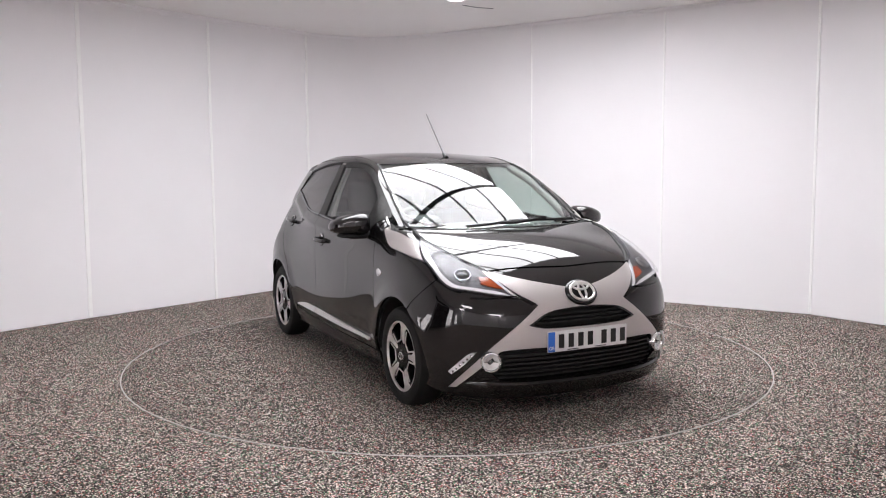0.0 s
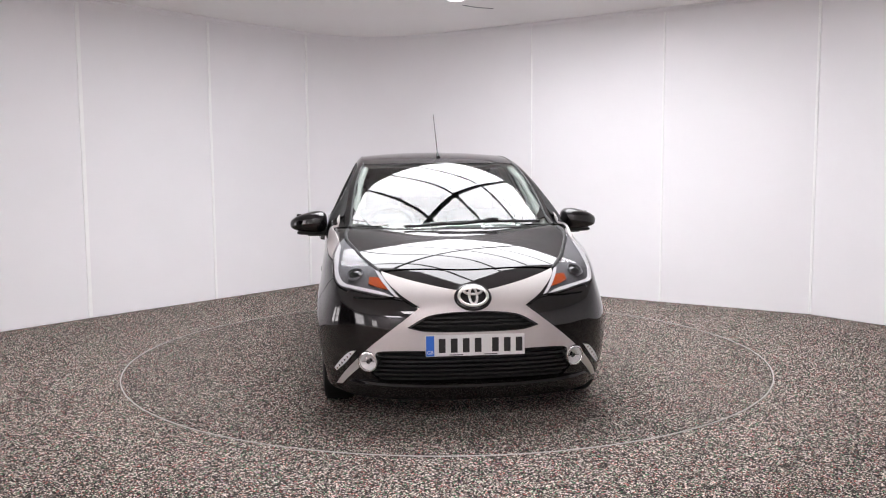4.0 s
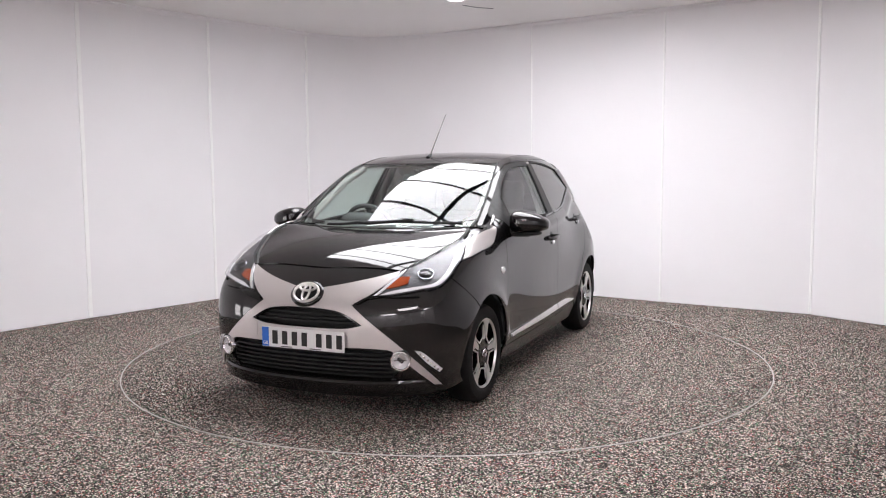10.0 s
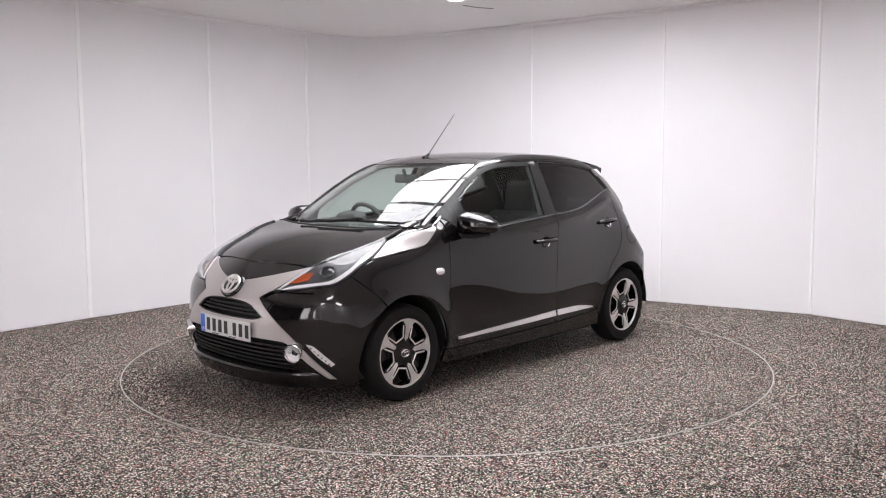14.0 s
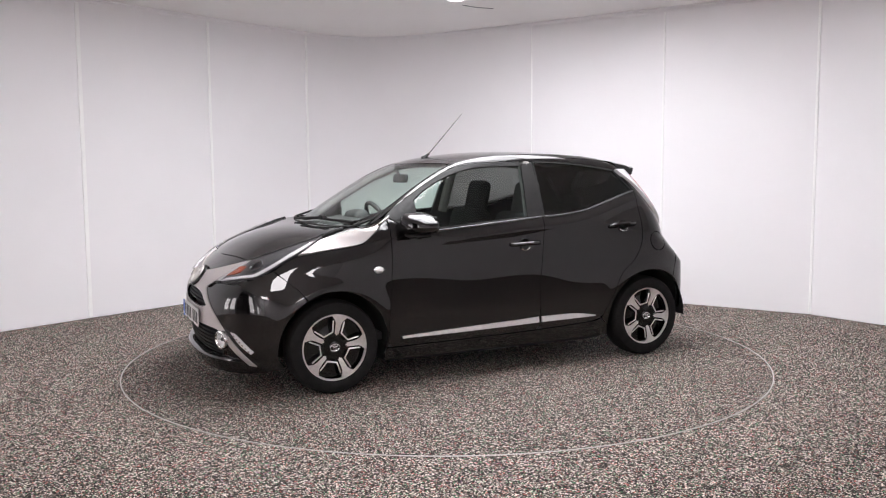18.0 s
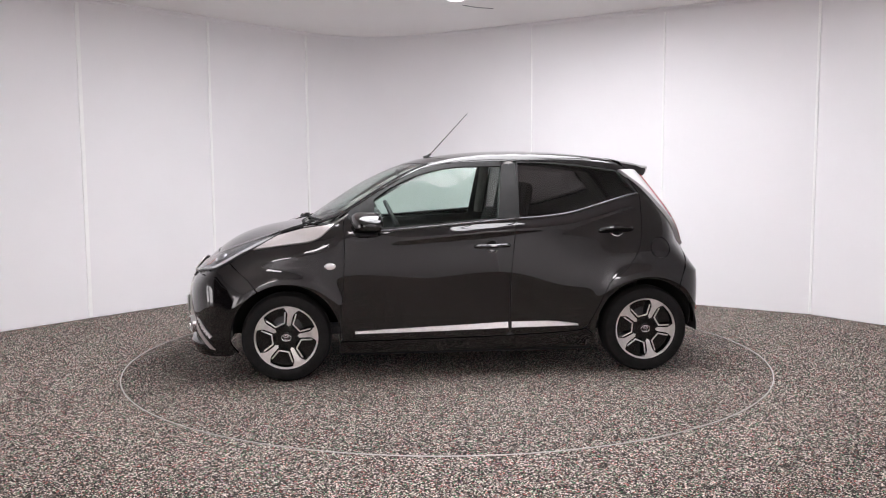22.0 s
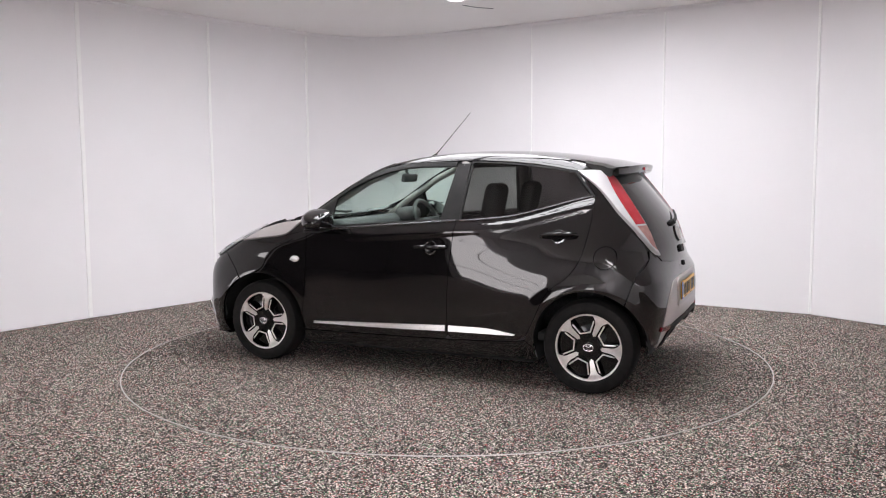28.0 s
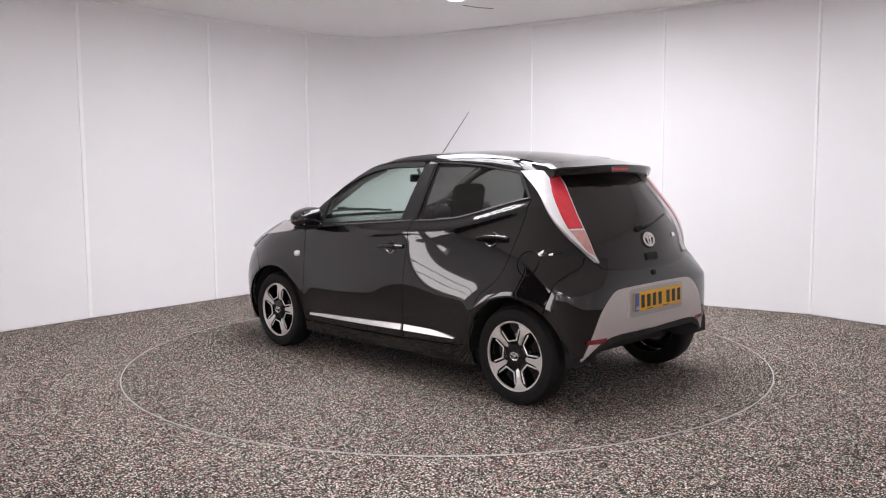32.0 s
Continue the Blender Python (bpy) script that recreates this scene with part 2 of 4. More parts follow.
ground = [(x, y, 0) for x, y in wall_line]
hole = [(2.2395 * math.cos(a), 2.2395 * math.sin(a), 0) for a in (2 * math.pi * k / 160 for k in range(160))]


def floor_with_hole():
    """The floor, with the round opening in which the turntable lies."""
    co = [Vector(q[:2]) for q in ground + hole]
    n, m = len(ground), len(hole)
    ed = [(i, (i + 1) % n) for i in range(n)] + [(n + i, n + (i + 1) % m) for i in range(m)]
    v, _, f, *_ = geometry.delaunay_2d_cdt(co, ed, [], 0, 1e-5)
    keep = [t for t in f if (sum((v[i] for i in t), Vector((0, 0))) / 3).length > 2.237]
    bm = bmesh.new()
    bv = [bm.verts.new((q.x, q.y, 0)) for q in v]
    for t in keep:
        bm.faces.new([bv[i] for i in t])
    bmesh.ops.recalc_face_normals(bm, faces=bm.faces[:])
    top = bm.faces[:]
    ex = bmesh.ops.extrude_face_region(bm, geom=top)["geom"]
    bmesh.ops.translate(bm, vec=(0, 0, -0.06), verts=[e for e in ex if isinstance(e, bmesh.types.BMVert)])
    return tagged(part("floor", bm, FLOOR, None), "flecked grey, black and white resin floor", "floor", kind="structure")


floor_with_hole()
bm = bmesh.new()
bmesh.ops.create_cone(bm, cap_ends=True, segments=160, radius1=2.230, radius2=2.230, depth=0.05)
bmesh.ops.translate(bm, vec=(0, 0, -0.025), verts=bm.verts[:])
turntable = new("turntable")
tagged(turntable, "round flecked grey turntable disc set flush in the floor", "turntable")
part("disc", bm, TABLE, turntable)
turned("edge_ring", [(2.2305, -0.03), (2.2305, 0.002), (2.232, 0.003), (2.237, 0.003), (2.2385, 0.002), (2.2385, -0.03)], RIM_METAL, turntable, n=160, axis="z", label="thin pale metal ring round the disc")

bm = bmesh.new()
bv = [bm.verts.new((x, y, CEILING)) for x, y in wall_line]
bm.faces.new(bv)
ex = bmesh.ops.extrude_face_region(bm, geom=bm.faces[:])["geom"]
bmesh.ops.translate(bm, vec=(0, 0, 0.1), verts=[e for e in ex if isinstance(e, bmesh.types.BMVert)])
tagged(part("ceiling", bm, CEIL, None), "smooth off-white painted ceiling", "ceiling", kind="structure")

# strips over the panel joints
for x, y, dx, dy, w in JOINTS:
    bm = block((w, 0.020, CEILING - 0.05), (0, 0, -0.02), bevel=0.006, segments=2)
    s = tagged(part("wall_joint", bm, STRIP, None), "thin white strip over a wall panel joint", "trim", kind="structure")
    s.matrix_basis = pose(x, y, CEILING / 2, 0, 0, math.degrees(math.atan2(dy, dx)))

# a slim cove trim along the top of the walls
pts = [Vector(q) for q in wall_line]
vs, fs = [], []
for i, q in enumerate(pts):
    d = (pts[min(i + 1, len(pts) - 1)] - pts[max(i - 1, 0)]).normalized()
    n = Vector((d.y, -d.x))
    for o, z in ((0.0, -0.045), (0.008, -0.045), (0.010, -0.03), (0.018, -0.02), (0.03, -0.012), (0.03, 0.0)):
        vs.append((q.x + n.x * o, q.y + n.y * o, CEILING + z))
for i in range(len(pts) - 1):
    for k in range(5):
        fs.append((i * 6 + k, i * 6 + k + 1, i * 6 + k + 7, i * 6 + k + 6))
tagged(link("cove_trim", vs, fs, WALL, None, "", False), "slim white trim where wall and ceiling meet", "trim", kind="structure")

# the light box: lit fields between dark bars, its sides along the walls
box = new("light_box")
tagged(box, "large square ceiling light box with lit white fields between dark bars", "ceiling light")
box.matrix_basis = pose(0, 0, CEILING, 0, 0, math.degrees(math.atan2(0.77, 0.64)))
E1, E2 = (-1.25, -1.0, -0.4, 0.2, 0.8, 1.42), (-1.45, -0.16, 1.05)
for i in range(5):
    for j in range(2):
        x0, x1, y0, y1 = E1[i] + 0.0215, E1[i + 1] - 0.0215, E2[j] + 0.036 * (j == 1), E2[j + 1] - 0.036 * (j == 0)
        part("diffuser", block((x1 - x0, y1 - y0, 0.01), ((x0 + x1) / 2, (y0 + y1) / 2, -0.012), bevel=0.002), BOX_LIGHT, box)
for x in E1[1:-1]:
    part("bar", block((0.042, 2.50, 0.022), (x, -0.20, -0.013), bevel=0.003), BOX_DARK, box)
part("bar", block((2.67, 0.070, 0.03), (0.085, -0.16, -0.017), bevel=0.004), BOX_DARK, box)
part("light_frame", block((2.73, 0.03, 0.03), (0.085, 1.065, -0.015), bevel=0.004), CEIL, box)
part("light_frame", block((2.73, 0.03, 0.03), (0.085, -1.465, -0.015), bevel=0.004), CEIL, box)
part("light_frame", block((0.03, 2.50, 0.03), (1.435, -0.20, -0.015), bevel=0.004), CEIL, box)
part("light_frame", block((0.03, 2.50, 0.03), (-1.265, -0.20, -0.015), bevel=0.004), CEIL, box)

# unseen square ceiling lights behind the turntable's near side, added as fill
def unseen_ceiling_panel(x, y):
    r = new("unseen_ceiling_light")
    tagged(r, "unseen square lit ceiling panel in a pale frame, added for fill", "ceiling light", "ceiling panels near the entrance")
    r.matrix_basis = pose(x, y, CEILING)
    part("diffuser", block((1.2, 1.0, 0.01), (0, 0, -0.012), bevel=0.002), PANEL_FILL, r)
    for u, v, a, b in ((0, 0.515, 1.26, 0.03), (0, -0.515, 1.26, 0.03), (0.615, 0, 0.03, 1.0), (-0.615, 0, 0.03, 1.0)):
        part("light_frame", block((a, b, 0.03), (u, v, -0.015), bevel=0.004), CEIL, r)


# (2.3, -7.7) follows a reflection on the front wing; the other two only fill
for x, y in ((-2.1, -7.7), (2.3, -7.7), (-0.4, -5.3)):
    unseen_ceiling_panel(x, y)


# unseen tall lit panels on the floor along the wall beside the entrance, standing in for brightness mirrored in the
# doors
def reflected_panel(x, y, rz, wide, tall):
    r = new("reflected_panel")
    tagged(r, "unseen tall white lit panel on the floor, added for the door reflections", "panel lamp", "lit panels along the wall")
    r.matrix_basis = pose(x, y, 0, 0, 0, rz)
    part("reflected_panel_body", block((0.05, wide + 0.06, tall + 0.14), (0, 0, tall / 2 + 0.07), bevel=0.008), STRIP, r)
    for k in range(3):
        h = (tall - 0.1) / 3
        part("diffuser", block((0.03, wide, h - 0.03), (0.02, 0, 0.17 + h * (k + 0.5)), bevel=0.010, segments=3), REFLECTED_GLOW, r)


for x, y, rz, wide, tall in ((-3.80, -7.50, 38.7, 0.5, 1.15), (-4.72, -6.10, 14, 1.15, 2.0), (-4.90, -1.10, -25, 0.45, 1.05), (-5.12, -1.86, -2, 0.62, 1.15)):
    reflected_panel(x, y, rz, wide, tall)
tagged(part("ceiling_cable", tube([(0.17, 2.05, CEILING - 0.004), (0.3, 2.16, CEILING - 0.006), (0.47, 2.24, CEILING - 0.004)], 0.0032, 8), SMOKED, None), "short thin grey cable along the ceiling beside the light", "cable")


# ---- the car's outer skin ----
def spline(xs, ys):
    """Natural cubic spline through the knots; straight beyond its ends."""
    xs, ys = np.array(xs, float), np.array(ys, float)
    n, h = len(xs), np.diff(xs)
    a = np.eye(n)
    b = np.zeros((n,) + ys.shape[1:])
    for i in range(1, n - 1):
        a[i, i - 1:i + 2] = h[i - 1], 2 * (h[i - 1] + h[i]), h[i]
        b[i] = 6 * ((ys[i + 1] - ys[i]) / h[i] - (ys[i] - ys[i - 1]) / h[i - 1])
    m = np.linalg.solve(a, b)

    def at(x):
        x = np.clip(np.asarray(x, float), xs[0], xs[-1])
        i = np.clip(np.searchsorted(xs, x) - 1, 0, n - 2)
        t, d = xs[i + 1] - x, x - xs[i]
        k = h[i]
        if ys.ndim > 1:
            t, d, k = t[:, None], d[:, None], k[:, None]
        return (m[i] * t ** 3 + m[i + 1] * d ** 3) / (6 * k) + (ys[i] / k - m[i] * k / 6) * t + (ys[i + 1] / k - m[i + 1] * k / 6) * d
    return at


# half widths of the body: stations along x, one row for each height
WX = (-1.6, -1.3, -0.95, -0.4, 0.3, 0.85, 1.2, 1.5, 1.8)
WZ = (0.15, 0.33, 0.55, 0.72, 0.85, 0.94, 1.03, 1.2, 1.38, 1.5)
WIDTH = ((.70, .75, .755, .76, .76, .76, .775, .755, .66), (.735, .785, .79, .797, .798, .789, .805, .785, .68),
         (.745, .806, .815, .806, .806, .799, .817, .795, .69), (.755, .80, .797, .802, .802, .796, .797, .748, .61),
         (.725, .775, .772, .791, .793, .785, .764, .69, .55), (.665, .730, .747, .779, .782, .766, .70, .63, .50),
         (.61, .68, .707, .740, .743, .735, .67, .60, .46), (.51, .588, .628, .658, .661, .650, .595, .50, .40),
         (.405, .487, .535, .565, .568, .55, .50, .40, .30), (.34, .43, .48, .51, .51, .49, .44, .34, .24))
wide_x = spline(WX, np.array(WIDTH).T)
wz_basis = spline(WZ, np.eye(len(WZ)))
hood_c = spline((0.5, 0.9, 1.1, 1.27, 1.35, 1.47, 1.575, 1.68, 1.76, 1.84, 1.95), (1.0, .996, .984, .965, .951, .917, .870, .797, .728, .645, .51))
hood_k = spline((0.5, 0.8, 1.05, 1.35, 1.6, 1.9), (0, 0, .0, .165, .25, .30))
roof_c = spline((-1.6, -1.3, -1.2, -1.0, -.8, -.6, -.4, -.2, 0, .2, .314, .437, .643, .85, 1.016, 1.1, 1.3, 2.0),
                (1.32, 1.372, 1.386, 1.418, 1.444, 1.458, 1.464, 1.462, 1.45, 1.425, 1.402, 1.362, 1.272, 1.15, 1.038, .978, .83, .30))
roof_k = spline((-1.4, -.4, .1, .4, .7, .9, 1.1), (.12, .10, .13, .21, .30, .30, .30))
nose_x = spline((.1, .2, .3, .4, .5, .6, .7, .78, .86, 1.0), (1.74, 1.815, 1.85, 1.858, 1.857, 1.853, 1.838, 1.80, 1.73, 1.58))
tail_x = spline((.1, .2, .3, .42, .55, .66, .74, .80, .88, .95, 1.04, 1.15, 1.28, 1.36, 1.6),
                (-1.45, -1.545, -1.585, -1.602, -1.605, -1.598, -1.582, -1.567, -1.55, -1.527, -1.475, -1.387, -1.275, -1.2, -.97))


def smax(a, b, k):
    h = np.maximum(k - np.abs(a - b), 0) / k
    return np.maximum(a, b) + h * h * h * k / 6


def body(p):
    """Below zero inside the car's outer skin, above zero outside; in metres near the skin."""
    x, y, z = p[:, 0], np.abs(p[:, 1]), p[:, 2]
    w = (wz_basis(z) * wide_x(x)).sum(1)
    flare = sum(np.exp(-((np.hypot(x - c, z - .283) - .36) / .06) ** 2) for c in (1.17, -1.17))
    belt = np.interp(x, (-1.165, -1.026, -.872, -.683, -.499, -.309, .046, .408, .62), (1.172, 1.138, 1.094, 1.046, 1.024, 1.012, .985, .958, .943))
    crease = .014 * np.clip((.55 - x) / .6, 0, 1) * np.clip((x + 1.32) / .25, 0, 1) * np.exp(-((z - belt + .05) / .032) ** 2)
    side = y - w - crease - .010 * flare * np.clip((z - .2) / .1, 0, 1)
    hood = (z - hood_c(x) + hood_k(x) * y * y) * .93
    roof = (z - roof_c(x) + roof_k(x) * y * y) * .88
    top = np.minimum(hood, roof)
    nose = x - nose_x(z) + .15 * y ** 2 + .40 * y ** 4
    tail = tail_x(z) + np.clip((z - .66) / .2, 0, 1) * .27 * y ** 2 + .03 * y ** 2 + .36 * y ** 6 - x
    tail = np.where(z > .9, tail * .85, tail)
    f = smax(side, top, .06)
    f = smax(f, nose, .12)
    f = smax(f, tail, .10)
    return smax(f, .13 - z, .05)


def skin_normal(p):
    e = .004
    g = np.stack([body(p + d) - body(p - d) for d in np.eye(3) * e], 1)
    return g / np.linalg.norm(g, axis=1)[:, None]


def march(o, d, far=3.0, n=90):
    """Where rays from o along d first meet the skin."""
    s = np.linspace(0, far, n)
    f = np.stack([body(o + d * q) for q in s], 1)
    hit = (f[:, :-1] > 0) & (f[:, 1:] <= 0)
    ok = hit.any(1)
    i = np.where(ok, hit.argmax(1), np.abs(f).argmin(1).clip(0, n - 2))
    lo, hi = s[i], s[i + 1]
    for _ in range(22):
        m = (lo + hi) / 2
        out = body(o + d * m[:, None]) > 0
        lo, hi = np.where(out, m, lo), np.where(out, hi, m)
    return o + d * ((lo + hi) / 2)[:, None], ok


FRONT_AXIS, REAR_AXIS = .9, -.7


def wrap(mode, uv):
    """Points on the skin for flat coordinates: side (x, z), top (x, y), front and rear (degrees round an upright axis, z)."""
    u, v = uv[:, 0], uv[:, 1]
    nil = np.zeros_like(u)
    if mode == "side":
        o, d = np.stack([u, nil + 1.2, v], 1), np.stack([nil, nil - 1, nil], 1)
    elif mode == "top":
        o, d = np.stack([u, v, nil + 1.8], 1), np.stack([nil, nil, nil - 1], 1)
    else:
        s, ax = (1, FRONT_AXIS) if mode == "front" else (-1, REAR_AXIS)
        a = np.radians(u)
        d = np.stack([-s * np.cos(a), -np.sin(a), nil], 1)
        o = np.stack([nil + ax, nil, v], 1) - d * 1.5
    return march(o, d, 1.5)[0]


def unwrap(mode, p):
    if mode == "side":
        return p[:, [0, 2]]
    if mode == "top":
        return p[:, [0, 1]]
    s, ax = (1, FRONT_AXIS) if mode == "front" else (-1, REAR_AXIS)
    return np.stack([np.degrees(np.arctan2(p[:, 1], s * (p[:, 0] - ax))), p[:, 2]], 1)


# ---- skin panels: outlines laid on the car's outer skin ----
DEGREE = 0.0165  # metres a degree, about, on the wrapped ends


def dense(points, step, scale, closed=True):
    """A smooth outline through points, with its sharp corners kept."""
    p = np.array(points, float) * (scale, 1)
    n = len(p)
    out = []
    sharp = np.zeros(n, bool)
    for i in range(n):
        a, b = p[i] - p[i - 1], p[(i + 1) % n] - p[i]
        c = a @ b / (np.linalg.norm(a) * np.linalg.norm(b) + 1e-9)
        sharp[i] = c < 0.80
    for i in range(n):
        a, b = p[i], p[(i + 1) % n]
        ta = np.zeros(2) if sharp[i] else (b - p[i - 1]) / 2
        tb = np.zeros(2) if sharp[(i + 1) % n] else (p[(i + 2) % n] - a) / 2
        d = np.linalg.norm(b - a)
        ta, tb = (t if np.linalg.norm(t) < 1.2 * d else t / np.linalg.norm(t) * 1.2 * d for t in (ta, tb))
        if sharp[i]:
            ta = (b - a)
        if sharp[(i + 1) % n]:
            tb = (b - a)
        k = max(1, int(round(d / step)))
        for j in range(k):
            t = j / k
            out.append((2 * t ** 3 - 3 * t * t + 1) * a + (t ** 3 - 2 * t * t + t) * ta + (3 * t * t - 2 * t ** 3) * b + (t ** 3 - t * t) * tb)
    return np.array(out)


def area(q):
    return 0.5 * np.sum(q[:, 0] * np.roll(q[:, 1], -1) - np.roll(q[:, 0], -1) * q[:, 1])


def grown(q, by):
    """The outline moved outwards (or inwards, below zero)."""
    q = q if area(q) > 0 else q[::-1]
    d = np.roll(q, -1, 0) - np.roll(q, 1, 0)
    d /= np.linalg.norm(d, axis=1)[:, None] + 1e-9
    return q + np.stack([d[:, 1], -d[:, 0]], 1) * by


def inside(pts, poly):
    x, y = pts[:, 0:1], pts[:, 1:2]
    x0, y0 = poly[:, 0], poly[:, 1]
    x1, y1 = np.roll(x0, -1), np.roll(y0, -1)
    cross = ((y0 > y) != (y1 > y)) & (x < (x1 - x0) * (y - y0) / (y1 - y0 + 1e-12) + x0)
    return cross.sum(1) % 2 == 1


def panel(name, mode, outline, mat, parent, side=1, holes=(), off=0.0, depth=0.015, step=0.035, gap=0.002, label="", dish=None):
    """A sheet of the skin inside an outline, lifted by off, with its edges turned inwards by depth. side=-1 mirrors it to the car's right."""
    scale = DEGREE if mode in ("front", "rear") else 1.0
    rim = grown(dense(outline, step * 0.55, scale), -gap)
    cuts = [grown(dense(h, step * 0.5, scale), gap) for h in holes]
    lo, hi = rim.min(0), rim.max(0)
    gx, gy = np.meshgrid(np.arange(lo[0] + step / 2, hi[0], step), np.arange(lo[1] + step / 2, hi[1], step * 0.87))
    gx[1::2] += step / 2
    grid = np.stack([gx.ravel(), gy.ravel()], 1)
    edge = np.concatenate([rim] + cuts)
    if len(grid):
        ok = inside(grid, rim)
        for c in cuts:
            ok &= ~inside(grid, c)
        grid = grid[ok]
    if len(grid):
        grid = grid[np.sqrt(((grid[:, None] - edge[None]) ** 2).sum(2)).min(1) > step * 0.45]
    co = np.concatenate([edge, grid]) if len(grid) else edge
    loops, k = [], 0
    for c in [rim] + cuts:
        loops.append(range(k, k + len(c)))
        k += len(c)
    ed = [(lp[i], lp[(i + 1) % len(lp)]) for lp in loops for i in range(len(lp))]
    v, _, f, *_ = geometry.delaunay_2d_cdt([Vector(c) for c in co], ed, [], 0, 1e-6)
    uv = np.array([tuple(c) for c in v])
    tri = np.array([t for t in f if len(t) == 3])
    mid = uv[tri].mean(1)
    ok = inside(mid, rim)
    for c in cuts:
        ok &= ~inside(mid, c)
    tri = tri[ok]
    flat = uv / (scale, 1)
    p = wrap(mode, flat)
    nrm = skin_normal(p)
    lift = off if dish is None else off + dish(uv)
    p = p + nrm * (np.asarray(lift)[:, None] if np.ndim(lift) else lift)
    a = np.cross(p[tri[:, 1]] - p[tri[:, 0]], p[tri[:, 2]] - p[tri[:, 0]])
    flip = (a * nrm[tri[:, 0]]).sum(1) < 0
    tri[flip] = tri[flip][:, ::-1]
    # turned-in edges
    seen = {}
    for t in tri:
        for i in range(3):
            seen[(t[i], t[(i + 1) % 3])] = 1
    rims = [(i, j) for i, j in seen if (j, i) not in seen]
    used = sorted({i for e in rims for i in e})
    at = {i: q for q, i in enumerate(used)}
    n0, n1 = len(p), len(used)
    low = p[used] - nrm[used] * depth
    out = np.zeros((n1, 3))
    for i, j in rims:
        o = np.cross(p[j] - p[i], nrm[i])
        o /= np.linalg.norm(o) + 1e-12
        out[at[i]] += o
        out[at[j]] += o
    out /= np.linalg.norm(out, axis=1)[:, None] + 1e-9
    verts = np.concatenate([p, p[used], low])
    norms = np.concatenate([nrm, out, out])
    faces = tri.tolist() + [(n0 + at[j], n0 + at[i], n0 + n1 + at[i], n0 + n1 + at[j]) for i, j in rims]
    if side < 0:
        verts, norms = verts * (1, -1, 1), norms * (1, -1, 1)
        faces = [f[::-1] for f in faces]
    if dish is not None:
        return link(name, verts, faces, mat, parent, label)
    return link(name, verts, faces, mat, parent, label, True, norms)


def both(half):
    """A whole outline from its half on the car's left, first and last point on the middle line."""
    h = list(half)
    return h + [(-u, v) for u, v in h[-2:0:-1]]


def both_top(half):
    h = list(half)
    return h + [(u, -v) for u, v in h[-2:0:-1]]


def arc(cx, cz, r, a0, a1, n):
    return [(cx + r * math.cos(radians(a0 + (a1 - a0) * i / n)), cz + r * math.sin(radians(a0 + (a1 - a0) * i / n))) for i in range(n + 1)]


def ring(cu, cv, ru, rv, n=20):
    return [(cu + ru * math.cos(2 * math.pi * i / n), cv + rv * math.sin(2 * math.pi * i / n)) for i in range(n)]


def on_skin(mode, u, v, lift=0.0):
    """The pose of something that stands on the skin: z out of it, x along it, level."""
    p = wrap(mode, np.array([[u, v]], float))
    n = Vector(skin_normal(p)[0])
    o = Vector(p[0]) + n * lift
    x = Vector((0, 0, 1)).cross(n).normalized()
    y = n.cross(x)
    return Matrix(((x.x, y.x, n.x, o.x), (x.y, y.y, n.y, o.y), (x.z, y.z, n.z, o.z), (0, 0, 0, 1)))


def mirrored(m):
    """The pose on the car's other side."""
    s = Matrix.Diagonal((1, -1, 1, 1))
    return s @ m @ s


WHEEL_Z = 0.284
AXLE = 1.17
car = new("car")
tagged(car, "small black five-door hatchback with silver trim and alloy wheels", "car")

ARCH_F = arc(AXLE, 0.283, 0.342, 61, 186, 14)
DOOR_F = [(0.795, 1.048), (0.795, 0.90), (0.797, 0.77), (0.810, 0.552), (0.825, 0.38), (0.818, 0.268), (0.79, 0.25), (-0.235, 0.268), (-0.262, 0.29), (-0.262, 0.45), (-0.266, 0.618), (-0.288, 0.835), (-0.309, 1.012), (0.046, 0.985), (0.408, 0.958), (0.62, 0.943), (0.70, 0.985)]
GLASS_F = [(0.600, 1.150), (0.487, 1.224), (0.338, 1.291), (0.189, 1.333), (0.040, 1.351), (-0.235, 1.357), (-0.19, 1.028), (0.046, 1.011), (0.408, 0.985), (0.600, 0.972)]
TOP_LINE = [(0.618, 1.186), (0.487, 1.262), (0.338, 1.328), (0.189, 1.366), (0.040, 1.383), (-0.146, 1.389), (-0.344, 1.391), (-0.519, 1.386), (-0.706, 1.372), (-0.893, 1.349), (-1.03, 1.328)]
BELT = [(-1.165, 1.172), (-1.026, 1.138), (-0.872, 1.094), (-0.683, 1.046), (-0.499, 1.024), (-0.309, 1.012)]
GLASS_R = [(-0.352, 1.378), (-0.519, 1.373), (-0.706, 1.358), (-0.893, 1.335), (-1.02, 1.315), (-1.14, 1.178), (-1.026, 1.150), (-0.872, 1.107), (-0.683, 1.060), (-0.499, 1.037), (-0.335, 1.026)]
DOOR_R = [(-0.309, 1.012), (-0.288, 0.835), (-0.266, 0.618), (-0.262, 0.45), (-0.262, 0.29), (-0.29, 0.27), (-0.70, 0.287), (-0.77, 0.315), (-0.80, 0.36), (-0.845, 0.448), (-0.925, 0.605), (-1.04, 0.698), (-1.115, 0.808), (-1.152, 0.967), (-1.165, 1.172)] + BELT[1:-1]
FENDER = [(1.440, 0.690), (1.385, 0.640)] + ARCH_F[:-1] + [(0.83, 0.25), (0.825, 0.38), (0.810, 0.552), (0.797, 0.77), (0.795, 0.935), (0.976, 0.893), (1.18, 0.864), (1.30, 0.850), (1.372, 0.838), (1.44, 0.806), (1.515, 0.757)]
